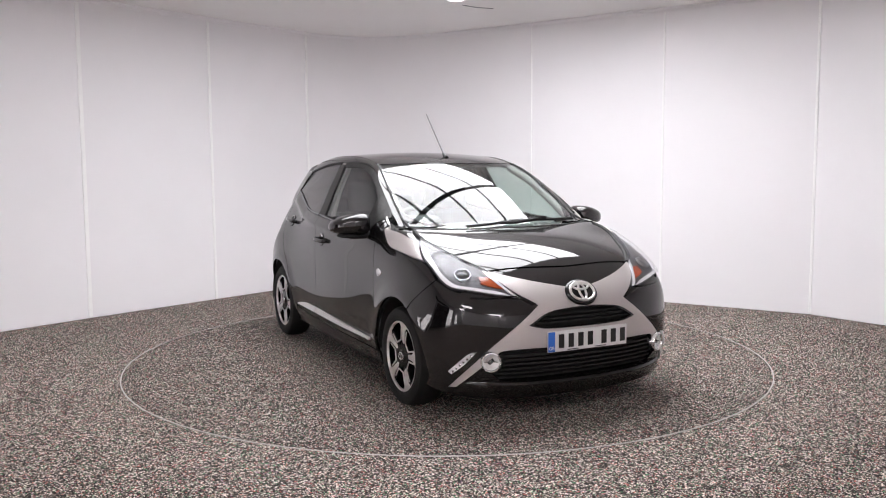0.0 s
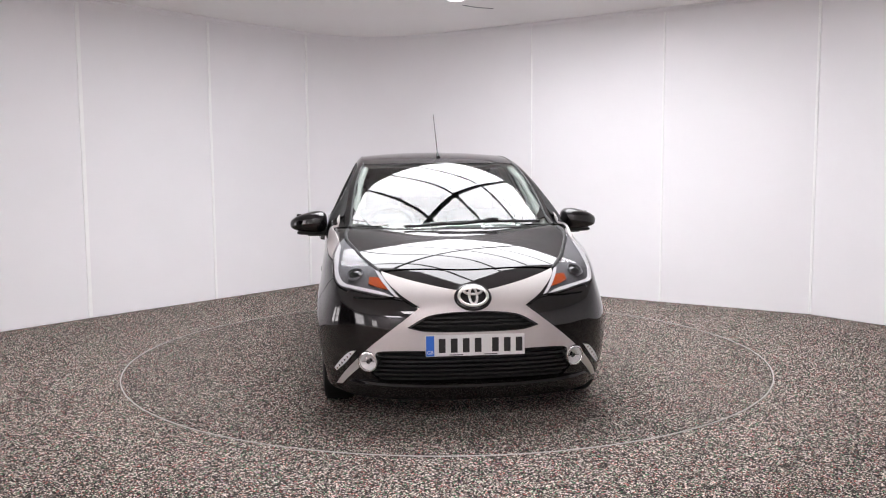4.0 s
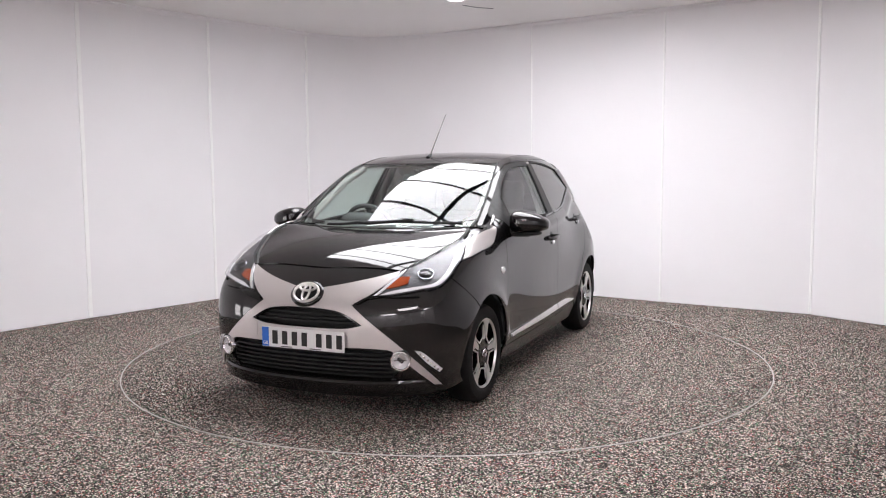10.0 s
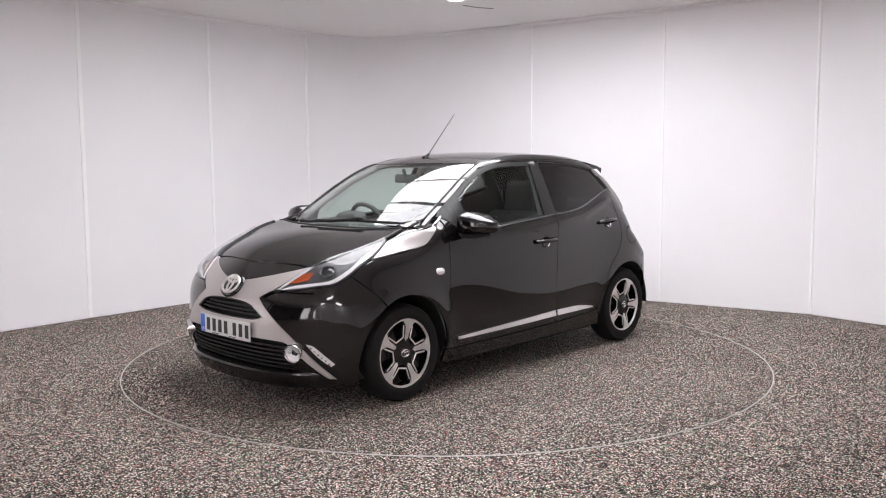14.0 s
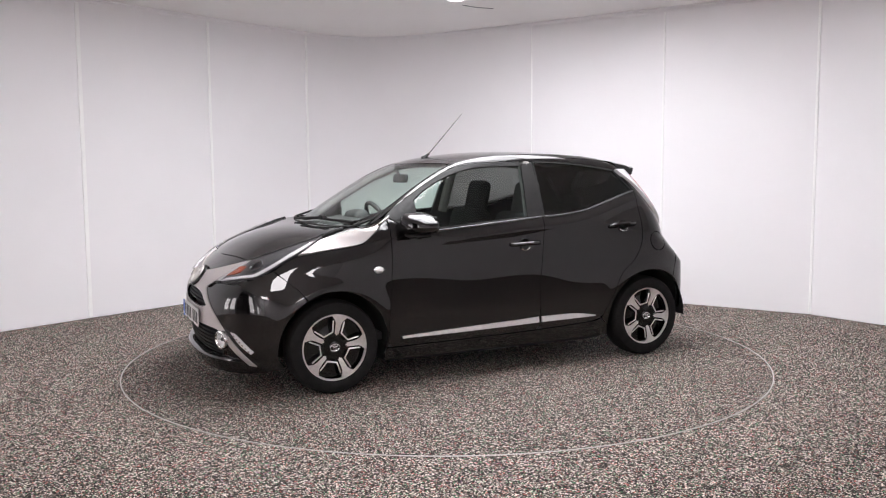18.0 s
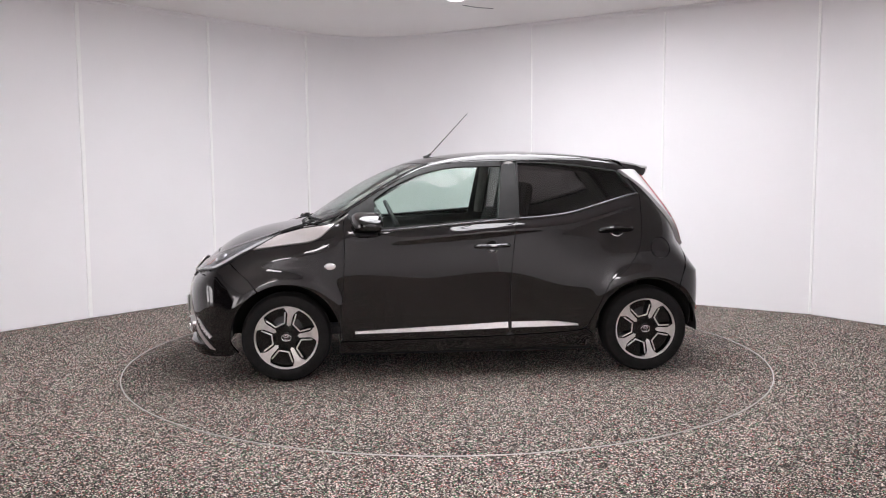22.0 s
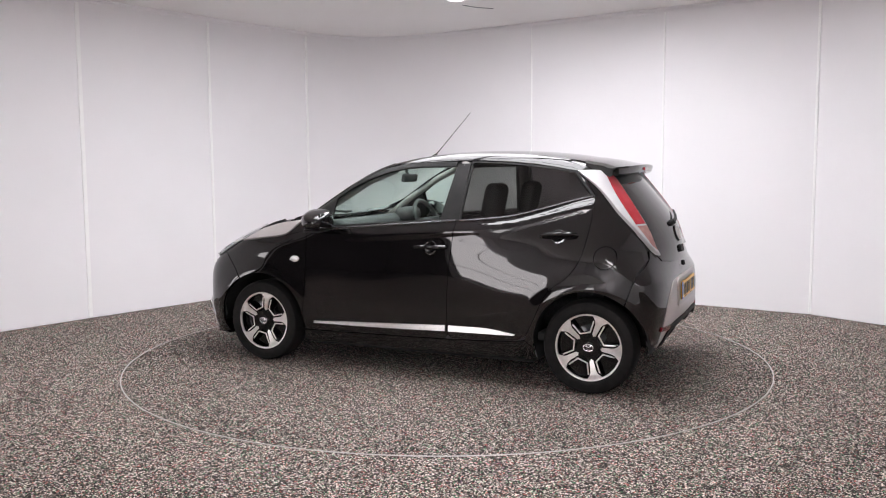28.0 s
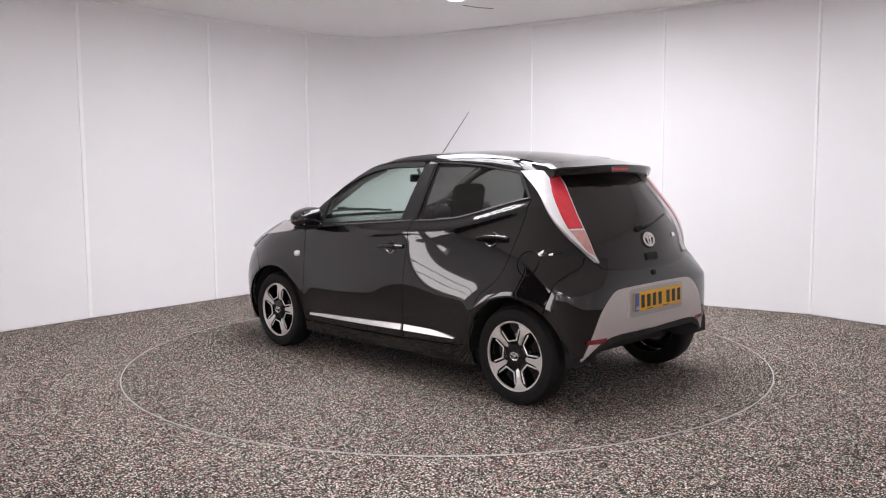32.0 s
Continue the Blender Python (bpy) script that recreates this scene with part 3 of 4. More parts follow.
QUARTER = [(-0.77, 0.30), (-0.80, 0.36), (-0.845, 0.448), (-0.925, 0.605), (-1.04, 0.698), (-1.115, 0.808), (-1.152, 0.967), (-1.165, 1.172), (-1.06, 1.33), (-1.12, 1.322), (-1.20, 1.235), (-1.30, 1.11), (-1.39, 0.98), (-1.455, 0.86), (-1.48, 0.80), (-1.44, 0.72), (-1.415, 0.64)]
QUARTER = QUARTER[:17] + [(-2 * AXLE - x, z) for x, z in arc(-AXLE, 0.283, 0.338, 51, 186, 15)]
SILL = [(0.83, 0.245), (0.79, 0.243), (-0.235, 0.261), (-0.70, 0.28), (-0.77, 0.295), (-0.83, 0.25), (-0.85, 0.175), (0.84, 0.165)]
TRIANGLE = [(0.980, 0.891), (0.888, 0.960), (0.845, 0.998), (0.800, 1.034), (0.797, 0.93)]
HOOD = [(1.667, 0.0), (1.656, 0.14), (1.631, 0.30), (1.602, 0.468), (1.51, 0.528), (1.455, 0.556), (1.36, 0.590), (1.22, 0.640), (1.13, 0.645), (1.06, 0.632), (1.005, 0.600), (1.035, 0.45), (1.07, 0.25), (1.085, 0.0)]
# the silver spear between the headlight's tail and the mirror
PILLAR_SILVER = [(1.368, 0.843), (1.225, 0.923), (1.17, 0.941), (1.06, 0.970), (1.0, 0.980), (0.95, 0.986), (0.90, 0.993), (0.86, 1.002), (0.82, 1.021), (0.768, 1.056), (0.85, 1.0), (0.893, 0.962), (0.984, 0.897), (1.18, 0.868)]
SEAM = [(0.975, 0.628), (0.70, 0.605), (0.43, 0.565), (0.24, 0.523), (-0.05, 0.522), (-0.40, 0.515), (-0.80, 0.487), (-1.15, 0.448)]
seam_z = [(float(q[0]), float(q[2])) for q in wrap("top", np.array(SEAM))]
RAIL = [(0.80, 1.052)] + TOP_LINE + [(-1.10, 1.33)] + seam_z[::-1] + [(0.99, 1.01)]
FRAME_F = [(0.795, 1.052)] + TOP_LINE[:6] + [(-0.24, 1.39), (-0.19, 1.005), (0.046, 0.987), (0.408, 0.960), (0.62, 0.945), (0.70, 0.987)]
FRAME_R = TOP_LINE[6:] + BELT

FLAP = ring(-1.263, 0.82, 0.066, 0.066)
for s in (1, -1):
    panel("front_wing", "side", FENDER, PAINT, car, s, step=0.025)
    panel("front_wing_corner", "side", TRIANGLE, PAINT, car, s, step=0.03)
    d = panel("front_door", "side", DOOR_F, PAINT, car, s, step=0.018)
    panel("window_frame", "side", FRAME_F, TRIM, d, s, holes=[GLASS_F], off=0.001, step=0.03)
    g = panel("window_pane", "side", GLASS_F, GLASS, d, s, off=-0.006, depth=0.004, gap=-0.004)
    g.visible_shadow = False
    d = panel("rear_door", "side", DOOR_R, PAINT, car, s, step=0.018)
    panel("window_frame", "side", FRAME_R, TRIM, d, s, holes=[GLASS_R], off=0.001, step=0.03)
    g = panel("window_pane", "side", GLASS_R, PRIVACY, d, s, off=-0.004, depth=0.004, gap=-0.004)
    g.visible_shadow = False
    panel("door_pillar_cover", "side", [(-0.244, 1.374), (-0.335, 1.376), (-0.327, 1.018), (-0.192, 1.022)], PILLAR, car, s, off=0.004, step=0.03)
    panel("rear_wing", "side", QUARTER, PAINT, car, s, step=0.024, holes=[FLAP] if s > 0 else [])
    panel("sill", "side", SILL, PAINT, car, s, off=-0.006)
    panel("pillar_trim", "side", PILLAR_SILVER, SILVER, car, s, off=0.004, step=0.03, label="silver painted trim at the foot of the windscreen pillar")
    panel("roof_rail", "side", RAIL, PAINT, car, s, step=0.018)
    panel("side_strip", "side", [(0.738, 0.319), (0.40, 0.333), (-0.25, 0.359), (-0.25, 0.320), (0.40, 0.307), (0.738, 0.302)], ALLOY, car, s, off=0.004, depth=0.012, step=0.016, dish=lambda uv: (0.365 - uv[:, 1]) * 0.28, label="slim silver strip along the door")
    panel("side_strip", "side", [(-0.27, 0.359), (-0.53, 0.357), (-0.715, 0.333), (-0.712, 0.324), (-0.27, 0.320)], ALLOY, car, s, off=0.004, depth=0.012, step=0.016, dish=lambda uv: (0.365 - uv[:, 1]) * 0.28, label="slim silver strip along the door")

# lid, glass and roof
panel("bonnet", "top", both_top(HOOD), PAINT, car)
WIND = [(1.088, 0.0), (1.072, 0.25), (1.038, 0.45), (0.975, 0.622), (0.70, 0.600), (0.43, 0.560), (0.24, 0.518), (0.31, 0.35), (0.365, 0.18), (0.385, 0.0)]
w = panel("windscreen", "top", both_top(WIND), SCREEN, car, off=-0.002, depth=0.004, step=0.03)
w.visible_shadow = False
ROOF = [(0.392, 0.0), (0.372, 0.18), (0.317, 0.35), (0.244, 0.521), (-0.05, 0.520), (-0.40, 0.513), (-0.80, 0.485), (-1.10, 0.452), (-1.12, 0.25), (-1.125, 0.0)]
panel("roof", "top", both_top(ROOF), PAINT, car)

panel("nose_shell", "top", both_top([(1.74, 0.0), (1.70, 0.30), (1.56, 0.60), (1.42, 0.66), (1.20, 0.70), (1.0, 0.72), (0.90, 0.70), (0.975, 0.632), (1.055, 0.45), (1.09, 0.25), (1.10, 0.0)]), PAINT, car, off=-0.006, depth=0.01, step=0.05)

# nose
UPPER = [(0, 0.600), (8, 0.596), (14, 0.578), (19, 0.53), (14, 0.516), (0, 0.511)]
LOWER = [(0, 0.391), (17, 0.402), (28, 0.398), (33, 0.31), (28.5, 0.235), (14, 0.222), (0, 0.22)]
wing_seam = [tuple(float(c) for c in q) for q in unwrap("front", wrap("side", np.array([(1.515, 0.757), (1.440, 0.690), (1.385, 0.640)] + arc(AXLE, 0.283, 0.344, 60, -6, 7))))]
BUMPER = [(0, 0.802), (12, 0.803), (24, 0.797), (33, 0.785), (41, 0.70), (44.3, 0.716)] + wing_seam + [(53.5, 0.19), (45, 0.16), (28, 0.15), (0, 0.148)]
panel("front_bumper", "front", both(BUMPER), PAINT, car, holes=[both(UPPER), both(LOWER)])
X_TRIM = [(0, 0.705), (6, 0.712), (20, 0.752), (33.5, 0.797), (32, 0.77), (22.8, 0.680), (17, 0.630), (21, 0.575), (27.2, 0.489), (31.5, 0.425), (37.9, 0.318), (44.7, 0.203), (42, 0.206), (36.1, 0.292), (30, 0.385), (28, 0.402), (17, 0.407), (0, 0.396)]
UPPER_CUT = [(0, 0.606), (8, 0.602), (14.5, 0.584), (20.3, 0.529), (14.5, 0.509), (0, 0.505)]
panel("front_trim", "front", both(X_TRIM), SILVER, car, holes=[both(UPPER_CUT)], off=0.006, step=0.03, label="cross-shaped silver painted nose trim")
for nm, hole in (("upper_grille", UPPER), ("lower_grille", LOWER)):
    panel(nm, "front", both(hole), DARK, car, off=-0.05, depth=0.01, gap=-0.03)
HEAD = [(22.6, 0.664), (28, 0.730), (33.8, 0.793), (41, 0.829), (51, 0.879), (62.5, 0.929), (66, 0.946), (64.4, 0.922), (57.5, 0.850), (53, 0.808), (48.5, 0.757), (44.3, 0.720), (39, 0.705), (30, 0.681)]
for s in (1, -1):
    h = panel("headlight", "front", HEAD, HOUSING, car, s, off=0.004, step=0.025)
    panel("bezel", "front", [(24.2, 0.672), (30, 0.685), (39, 0.709), (44.1, 0.724), (48.2, 0.761), (52.7, 0.812), (57.2, 0.854), (63.5, 0.918), (60.5, 0.905), (54, 0.850), (49.5, 0.800), (45.8, 0.762), (42.5, 0.735), (36, 0.718), (29.5, 0.700)], WHITE_LENS, h, s, off=0.008, step=0.02, depth=0.006)
    panel("indicator", "front", [(26.3, 0.703), (32.3, 0.762), (36.4, 0.768), (35.2, 0.733), (31.4, 0.717)], AMBER, h, s, off=0.009, step=0.02, depth=0.006)
    panel("inner_bar", "front", [(33.6, 0.790), (28, 0.727), (23.4, 0.672), (25.2, 0.678), (30, 0.731), (36.0, 0.799)], WHITE_LENS, h, s, off=0.010, step=0.02, depth=0.006)
    m = on_skin("front", 41.5, 0.776, 0.006)
    m = m if s > 0 else mirrored(m)
    e = turned("projector", [(0.036, 0.002), (0.039, 0.010), (0.044, 0.010), (0.047, 0.0)], SMOKED, h, axis="z", n=32)
    e.matrix_basis = m
    e = turned("projector_lens", [(0.0, 0.012), (0.014, 0.010), (0.028, 0.005), (0.036, 0.0)], GLOSS, h, axis="z", n=32)
    e.matrix_basis = m
    c = panel("cover", "front", HEAD, LENS, h, s, off=0.02, depth=0.016, step=0.025, gap=0.003)
    c.visible_shadow = False
    m = on_skin("front", 31.8, 0.350, 0.014)
    m = m if s > 0 else mirrored(m)
    fg = turned("fog_lamp", [(0.043, 0.0), (0.045, 0.010), (0.048, 0.013), (0.053, 0.012), (0.056, 0.006), (0.056, -0.03)], CHROME, car, axis="z", n=32)
    fg.matrix_basis = m

# tail
rear_seam = [tuple(float(c) for c in q) for q in unwrap("rear", wrap("side", np.array([(-1.48, 0.80), (-1.44, 0.72), (-1.415, 0.64)] + [(-2 * AXLE - x, z) for x, z in arc(-AXLE, 0.283, 0.342, 51, 9, 6)])))]
TAIL = [(0, 0.80), (20, 0.803), (30, 0.815), (34.5, 0.85)] + rear_seam + [(40.5, 0.305), (36, 0.312), (28, 0.372), (11, 0.384), (0, 0.382)]
panel("rear_bumper", "rear", both(TAIL), PAINT, car)
GATE = [(0, 1.345), (20, 1.342), (36.9, 1.327), (38.4, 1.208), (36.4, 1.02), (31.3, 0.834), (28.6, 0.779), (15, 0.759), (0, 0.755)]
panel("tailgate", "rear", both(GATE), TAIL_GLASS, car, off=0.004)
panel("rear_shell", "rear", both([(0, 1.355), (30, 1.355), (50, 1.342), (61, 1.332), (58, 1.24), (50, 1.10), (44, 0.95), (38, 0.84), (36, 0.78), (0, 0.76)]), PAINT, car, off=-0.010, depth=0.01, step=0.05)
panel("roof_end", "top", both_top([(-0.98, 0.0), (-0.98, 0.515), (-1.10, 0.53), (-1.18, 0.50), (-1.22, 0.30), (-1.23, 0.0)]), PAINT, car, off=-0.006, depth=0.01, step=0.04)
SILVER_R = [(0, 0.672), (20, 0.668), (25, 0.655), (29, 0.60), (31.9, 0.534), (35.8, 0.382), (38.2, 0.288), (28.1, 0.395), (11, 0.405), (0, 0.402)]
panel("rear_trim", "rear", both(SILVER_R), SILVER, car, off=0.004, step=0.03, label="silver painted rear trim round the number plate")
LAMP = [(59, 1.322), (52, 1.320), (43.5, 1.305), (39.2, 1.255), (37.2, 1.165), (35.7, 1.07), (33.4, 0.96), (30, 0.808), (34.3, 0.868), (41.8, 0.980), (46.3, 1.070), (51, 1.205), (56.5, 1.292)]
for s in (1, -1):
    h = panel("rear_lamp", "rear", LAMP, WHITE_LENS, car, s, off=0.022, depth=0.03, step=0.025)
    panel("red_lens", "rear", [(46.3, 1.302), (42.8, 1.295), (39.7, 1.252), (37.8, 1.165), (36.3, 1.07), (34.8, 0.996), (40.6, 0.996), (42.6, 1.06), (45.2, 1.18)], RED, h, s, off=0.026, depth=0.006, step=0.02)

# wheels
def oval(name, rx, ry, r, mat, parent, at=(0, 0), n=32):
    pts = [(at[0] + rx * math.cos(2 * math.pi * k / n), at[1] + ry * math.sin(2 * math.pi * k / n), 0) for k in range(n + 1)]
    bm = tube(pts, r, 8)
    return part(name, bm, mat, parent, smooth=True)


def wheel(x, s):
    first = -101 if x > 0 else -113
    w = new("wheel")
    w.parent = car
    w.matrix_basis = pose(x, 0.785 * s, WHEEL_Z) if s > 0 else pose(x, 0.785 * s, WHEEL_Z, 0, 0, 180)
    tyre = [(0.192, -0.155), (0.20, -0.165), (0.235, -0.168), (0.268, -0.160), (0.281, -0.14), (0.2845, -0.10), (0.2845, -0.055), (0.281, -0.02), (0.268, 0.0), (0.235, 0.009), (0.212, 0.006), (0.203, 0.001), (0.198, -0.01)]
    turned("tyre", tyre, RUBBER, w, n=64)
    turned("rim", [(0.190, -0.012), (0.191, -0.006), (0.193, -0.001), (0.201, 0.0), (0.204, -0.004), (0.206, -0.012)], ALLOY, w, n=64)
    turned("rim_barrel", [(0.203, -0.15), (0.195, -0.04), (0.1925, -0.012)], GLOSS, w, n=48)
    turned("brake_disc", [(0.0, -0.09), (0.125, -0.09), (0.125, -0.075), (0.06, -0.07), (0.0, -0.07)], SMOKED, w, n=40)
    turned("wheel_dish", [(0.190, -0.05), (0.13, -0.055), (0.07, -0.04), (0.05, -0.03)], GLOSS, w, n=48)
    turned("hub", [(0.082, -0.045), (0.080, -0.022), (0.070, -0.012), (0.034, -0.010), (0.030, -0.006), (0.0, -0.004)], GLOSS, w, n=40)
    for e in (oval("hub_ring", 0.029, 0.021, 0.0032, CHROME, w), oval("hub_ring", 0.0085, 0.018, 0.0028, CHROME, w), oval("hub_ring", 0.018, 0.0075, 0.0028, CHROME, w, (0, 0.011))):
        e.matrix_basis = pose(0, -0.002, 0, 90, 0, 0)
    flip = pose(0, 0, 0, -90, 0, 0)
    for k in range(5):
        a = first + 72 * k
        bm = bmesh.new()
        prof = [(0.066, 0.0115, -0.016), (0.085, 0.0125, -0.011), (0.12, 0.0150, -0.006), (0.148, 0.0180, -0.004), (0.164, 0.0260, -0.002), (0.181, 0.042, -0.002), (0.195, 0.060, -0.002)]
        top = [[bm.verts.new((r * (1 - 0.04 * (h > 0.06)), sg * h, z)) for r, h, z in prof] for sg in (1, 0, -1)]
        for j in (0, 1):
            for i in range(len(prof) - 1):
                bm.faces.new((top[j][i], top[j][i + 1], top[j + 1][i + 1], top[j + 1][i]))
        ex = bmesh.ops.extrude_face_region(bm, geom=bm.faces[:])["geom"]
        bmesh.ops.translate(bm, vec=(0, 0, -0.006), verts=[e for e in ex if isinstance(e, bmesh.types.BMVert)])
        bmesh.ops.transform(bm, matrix=flip @ pose(0, 0, 0, 0, 0, a), verts=bm.verts[:])
        part("spoke", bm, ALLOY, w)
        # the black sides of the spoke and the bright line that follows the pocket
        bm = bmesh.new()
        for sg in (1, -1):
            block((0.115, 0.030, 0.03), (0.122, sg * 0.022, -0.0275), (0, 0, sg * 7), bevel=0.004, segments=1, bm=bm)
        bmesh.ops.transform(bm, matrix=flip @ pose(0, 0, 0, 0, 0, a), verts=bm.verts[:])
        part("spoke_side", bm, GLOSS, w)
        q = [(0.157, 0.0345), (0.090, 0.0275)]
        pts = [Vector(v) for v in q] + [Vector((x * math.cos(radians(72)) + y * math.sin(radians(72)), x * math.sin(radians(72)) - y * math.cos(radians(72)))) for x, y in q[::-1]]
        bm = bmesh.new()
        for u, v in zip(pts, pts[1:]):
            d = v - u
            block((d.length + 0.006, 0.0088, 0.006), ((u.x + v.x) / 2, (u.y + v.y) / 2, -0.009), (0, 0, math.degrees(math.atan2(d.y, d.x))), bevel=0.002, segments=1, bm=bm)
        bmesh.ops.transform(bm, matrix=flip @ pose(0, 0, 0, 0, 0, a), verts=bm.verts[:])
        part("pocket_line", bm, ALLOY, w)


for x in (AXLE, -AXLE):
    for s in (1, -1):
        wheel(x, s)

# ---- arches, underside and inner shell ----
def arch_liner(x, s):
    vs, fs, n = [], [], 20
    for i in range(n + 1):
        a = radians(-3 + 186 * i / n)
        for r, y in ((0.352, 0.772), (0.355, 0.70), (0.36, 0.50), (0.20, 0.49), (0.0, 0.49)):
            vs.append((x + r * math.cos(a), y * s, 0.283 + r * math.sin(a)))
    for i in range(n):
        for k in range(4):
            fs.append((i * 5 + k, i * 5 + k + 1, i * 5 + k + 6, i * 5 + k + 5))
    link("arch_liner", vs, fs, DARK, car)


for x in (AXLE, -AXLE):
    for s in (1, -1):
        arch_liner(x, s)
part("underbody", block((1.64, 1.44, 0.12), (0.0, 0, 0.205), bevel=0.02), DARK, car)
part("underbody", block((0.50, 0.96, 0.10), (1.20, 0, 0.235), bevel=0.02), DARK, car)
part("underbody", block((0.50, 0.96, 0.12), (-1.11, 0, 0.30), bevel=0.02), DARK, car)
SHELL = [(0.84, 0.20), (-0.82, 0.21)] + [(-2 * AXLE - x, z) for x, z in arc(-AXLE, 0.283, 0.36, 180, 0, 14)] + [(-1.52, 0.30), (-1.52, 0.60), (-1.46, 0.86), (-1.32, 1.10), (-1.13, 1.33)] + [(x, z + 0.012) for x, z in TOP_LINE[::-1]] + [(0.80, 1.045), (1.10, 0.93), (1.36, 0.80), (1.52, 0.70), (1.53, 0.50), (1.51, 0.30)] + arc(AXLE, 0.283, 0.36, 0, 180, 14)
INNER_F = [(0.615, 1.175), (0.487, 1.25), (0.338, 1.315), (0.189, 1.355), (0.040, 1.371), (-0.235, 1.376), (-0.18, 1.0), (0.046, 0.99), (0.408, 0.965), (0.62, 0.955)]
INNER_R = [(-0.335, 1.386), (-0.519, 1.381), (-0.706, 1.366), (-0.893, 1.343), (-1.03, 1.322), (-1.155, 1.175), (-1.026, 1.138), (-0.872, 1.095), (-0.683, 1.048), (-0.499, 1.025), (-0.32, 1.014)]
for s in (1, -1):
    panel("inner_side", "side", SHELL, CABIN, car, s, holes=[INNER_F, INNER_R], off=-0.028, depth=0.004, step=0.06)
panel("fuel_flap", "side", FLAP, PAINT, car, gap=0.003, step=0.02)
panel("headlining", "top", both_top([(0.38, 0.0), (0.36, 0.18), (0.31, 0.35), (0.235, 0.50), (-0.40, 0.50), (-0.80, 0.47), (-1.10, 0.43), (-1.13, 0.0)]), LINER, car, off=-0.03, depth=0.004, step=0.06)
panel("scuttle", "top", both_top([(1.106, 0.0), (1.090, 0.25), (1.055, 0.45), (1.0, 0.625), (0.982, 0.615), (1.036, 0.45), (1.068, 0.25), (1.082, 0.0)]), TRIM, car, off=0.003, depth=0.006, step=0.02)

# ---- grilles, lamps and badges at the nose ----
def width_at(half, z):
    """Half width, in degrees, of a symmetric outline at a height."""
    best = 0.0
    for (u0, v0), (u1, v1) in zip(half, half[1:]):
        if (v0 - z) * (v1 - z) <= 0 and v0 != v1:
            best = max(best, u0 + (u1 - u0) * (z - v0) / (v1 - v0))
    return best


for half, rows in ((UPPER, (0.535, 0.557, 0.579)), (LOWER, (0.247, 0.272, 0.297, 0.322, 0.347, 0.372))):
    for z in rows:
        b = width_at(half, z) + 0.4
        n = 10
        line = [(-b + 2 * b * i / n, z + 0.005) for i in range(n + 1)] + [(b - 2 * b * i / n, z - 0.005) for i in range(n + 1)]
        panel("grille_slat", "front", line, TRIM, car, off=-0.014, depth=0.03, step=0.05, gap=0.0)
def chin():
    """The protruding lip under the lower grille: one section swept round the nose."""
    us = np.linspace(-47, 47, 49)
    base = wrap("front", np.stack([us, us * 0 + 0.245], 1))
    out = skin_normal(base) * (1, 1, 0)
    out /= np.linalg.norm(out, axis=1)[:, None]
    vs, fs, n = [], [], 9
    for q, o, u in zip(base, out, us):
        e = abs(u) / 47
        k, back = 1 - e ** 4, 0.05 * e ** 6
        for d, z in ((-0.05, 0.236), (0.0, 0.232), (0.018 * k, 0.226), (0.026 * k, 0.214), (0.022 * k, 0.196), (0.008 * k, 0.165), (-0.006, 0.140), (-0.03, 0.130), (-0.09, 0.130)):
            vs.append((q[0] + o[0] * (d - back), q[1] + o[1] * (d - back), z + 0.02 * e ** 2))
    for i in range(len(us) - 1):
        fs += [(i * n + k, i * n + (k + 1) % n, (i + 1) * n + (k + 1) % n, (i + 1) * n + k) for k in range(n)]
    bm = bmesh.new()
    bv = [bm.verts.new(v) for v in vs]
    for f in fs:
        bm.faces.new([bv[i] for i in f])
    bm.faces.new(bv[:n]), bm.faces.new(bv[-n:])
    return part("bumper_lip", bm, PAINT, car, "gloss black lip under the lower grille", True)


chin()
panel("towing_cover", "front", [(-23.4, 0.510), (-17.8, 0.512), (-17.9, 0.430), (-23.4, 0.427)], SILVER, car, off=0.0085, depth=0.01, step=0.03)
for s in (1, -1):
    d = panel("day_light", "front", [(35.6, 0.402), (38.2, 0.390), (44.4, 0.292), (43.2, 0.276), (39.3, 0.330)], WHITE_LENS, car, s, off=0.007, depth=0.012, step=0.02)
    for k in range(6):
        q = k / 5
        e = part("diode", block((0.011, 0.014, 0.004), bevel=0.002, segments=1), CHROME, d)
        m = on_skin("front", 37.4 + 5.2 * q, 0.382 - 0.086 * q, 0.010)
        e.matrix_basis = m if s > 0 else mirrored(m)
    panel("wedge_edge", "front", [(17.6, 0.637), (23.2, 0.676), (32, 0.676), (38, 0.679), (38, 0.672), (31, 0.668), (23.8, 0.668), (18.8, 0.632)], GLOSS, car, s, off=0.009, depth=0.012, step=0.02)


def emblem(name, m, size, mat_back):
    """A plain oval emblem: a ring with two crossed rings inside."""
    vs, fs = lathe([(0.0, 0.006), (0.8, 0.006), (0.97, 0.003), (1.0, -0.01)], 40, "z")
    vs = [(x * size * 1.0, y * size * 0.78, z) for x, y, z in vs]
    b = link(name, vs, fs, mat_back, car)
    b.matrix_basis = m
    for e in (oval("outer_ring", size * 0.75, size * 0.56, size * 0.080, ALLOY, b), oval("wide_ring", size * 0.47, size * 0.18, size * 0.068, ALLOY, b, (0, size * 0.29)), oval("tall_ring", size * 0.20, size * 0.48, size * 0.068, ALLOY, b)):
        e.matrix_basis = pose(0, 0, 0.008)
    return b


emblem("front_emblem", on_skin("front", 0, 0.674, 0.012), 0.100, GLOSS)


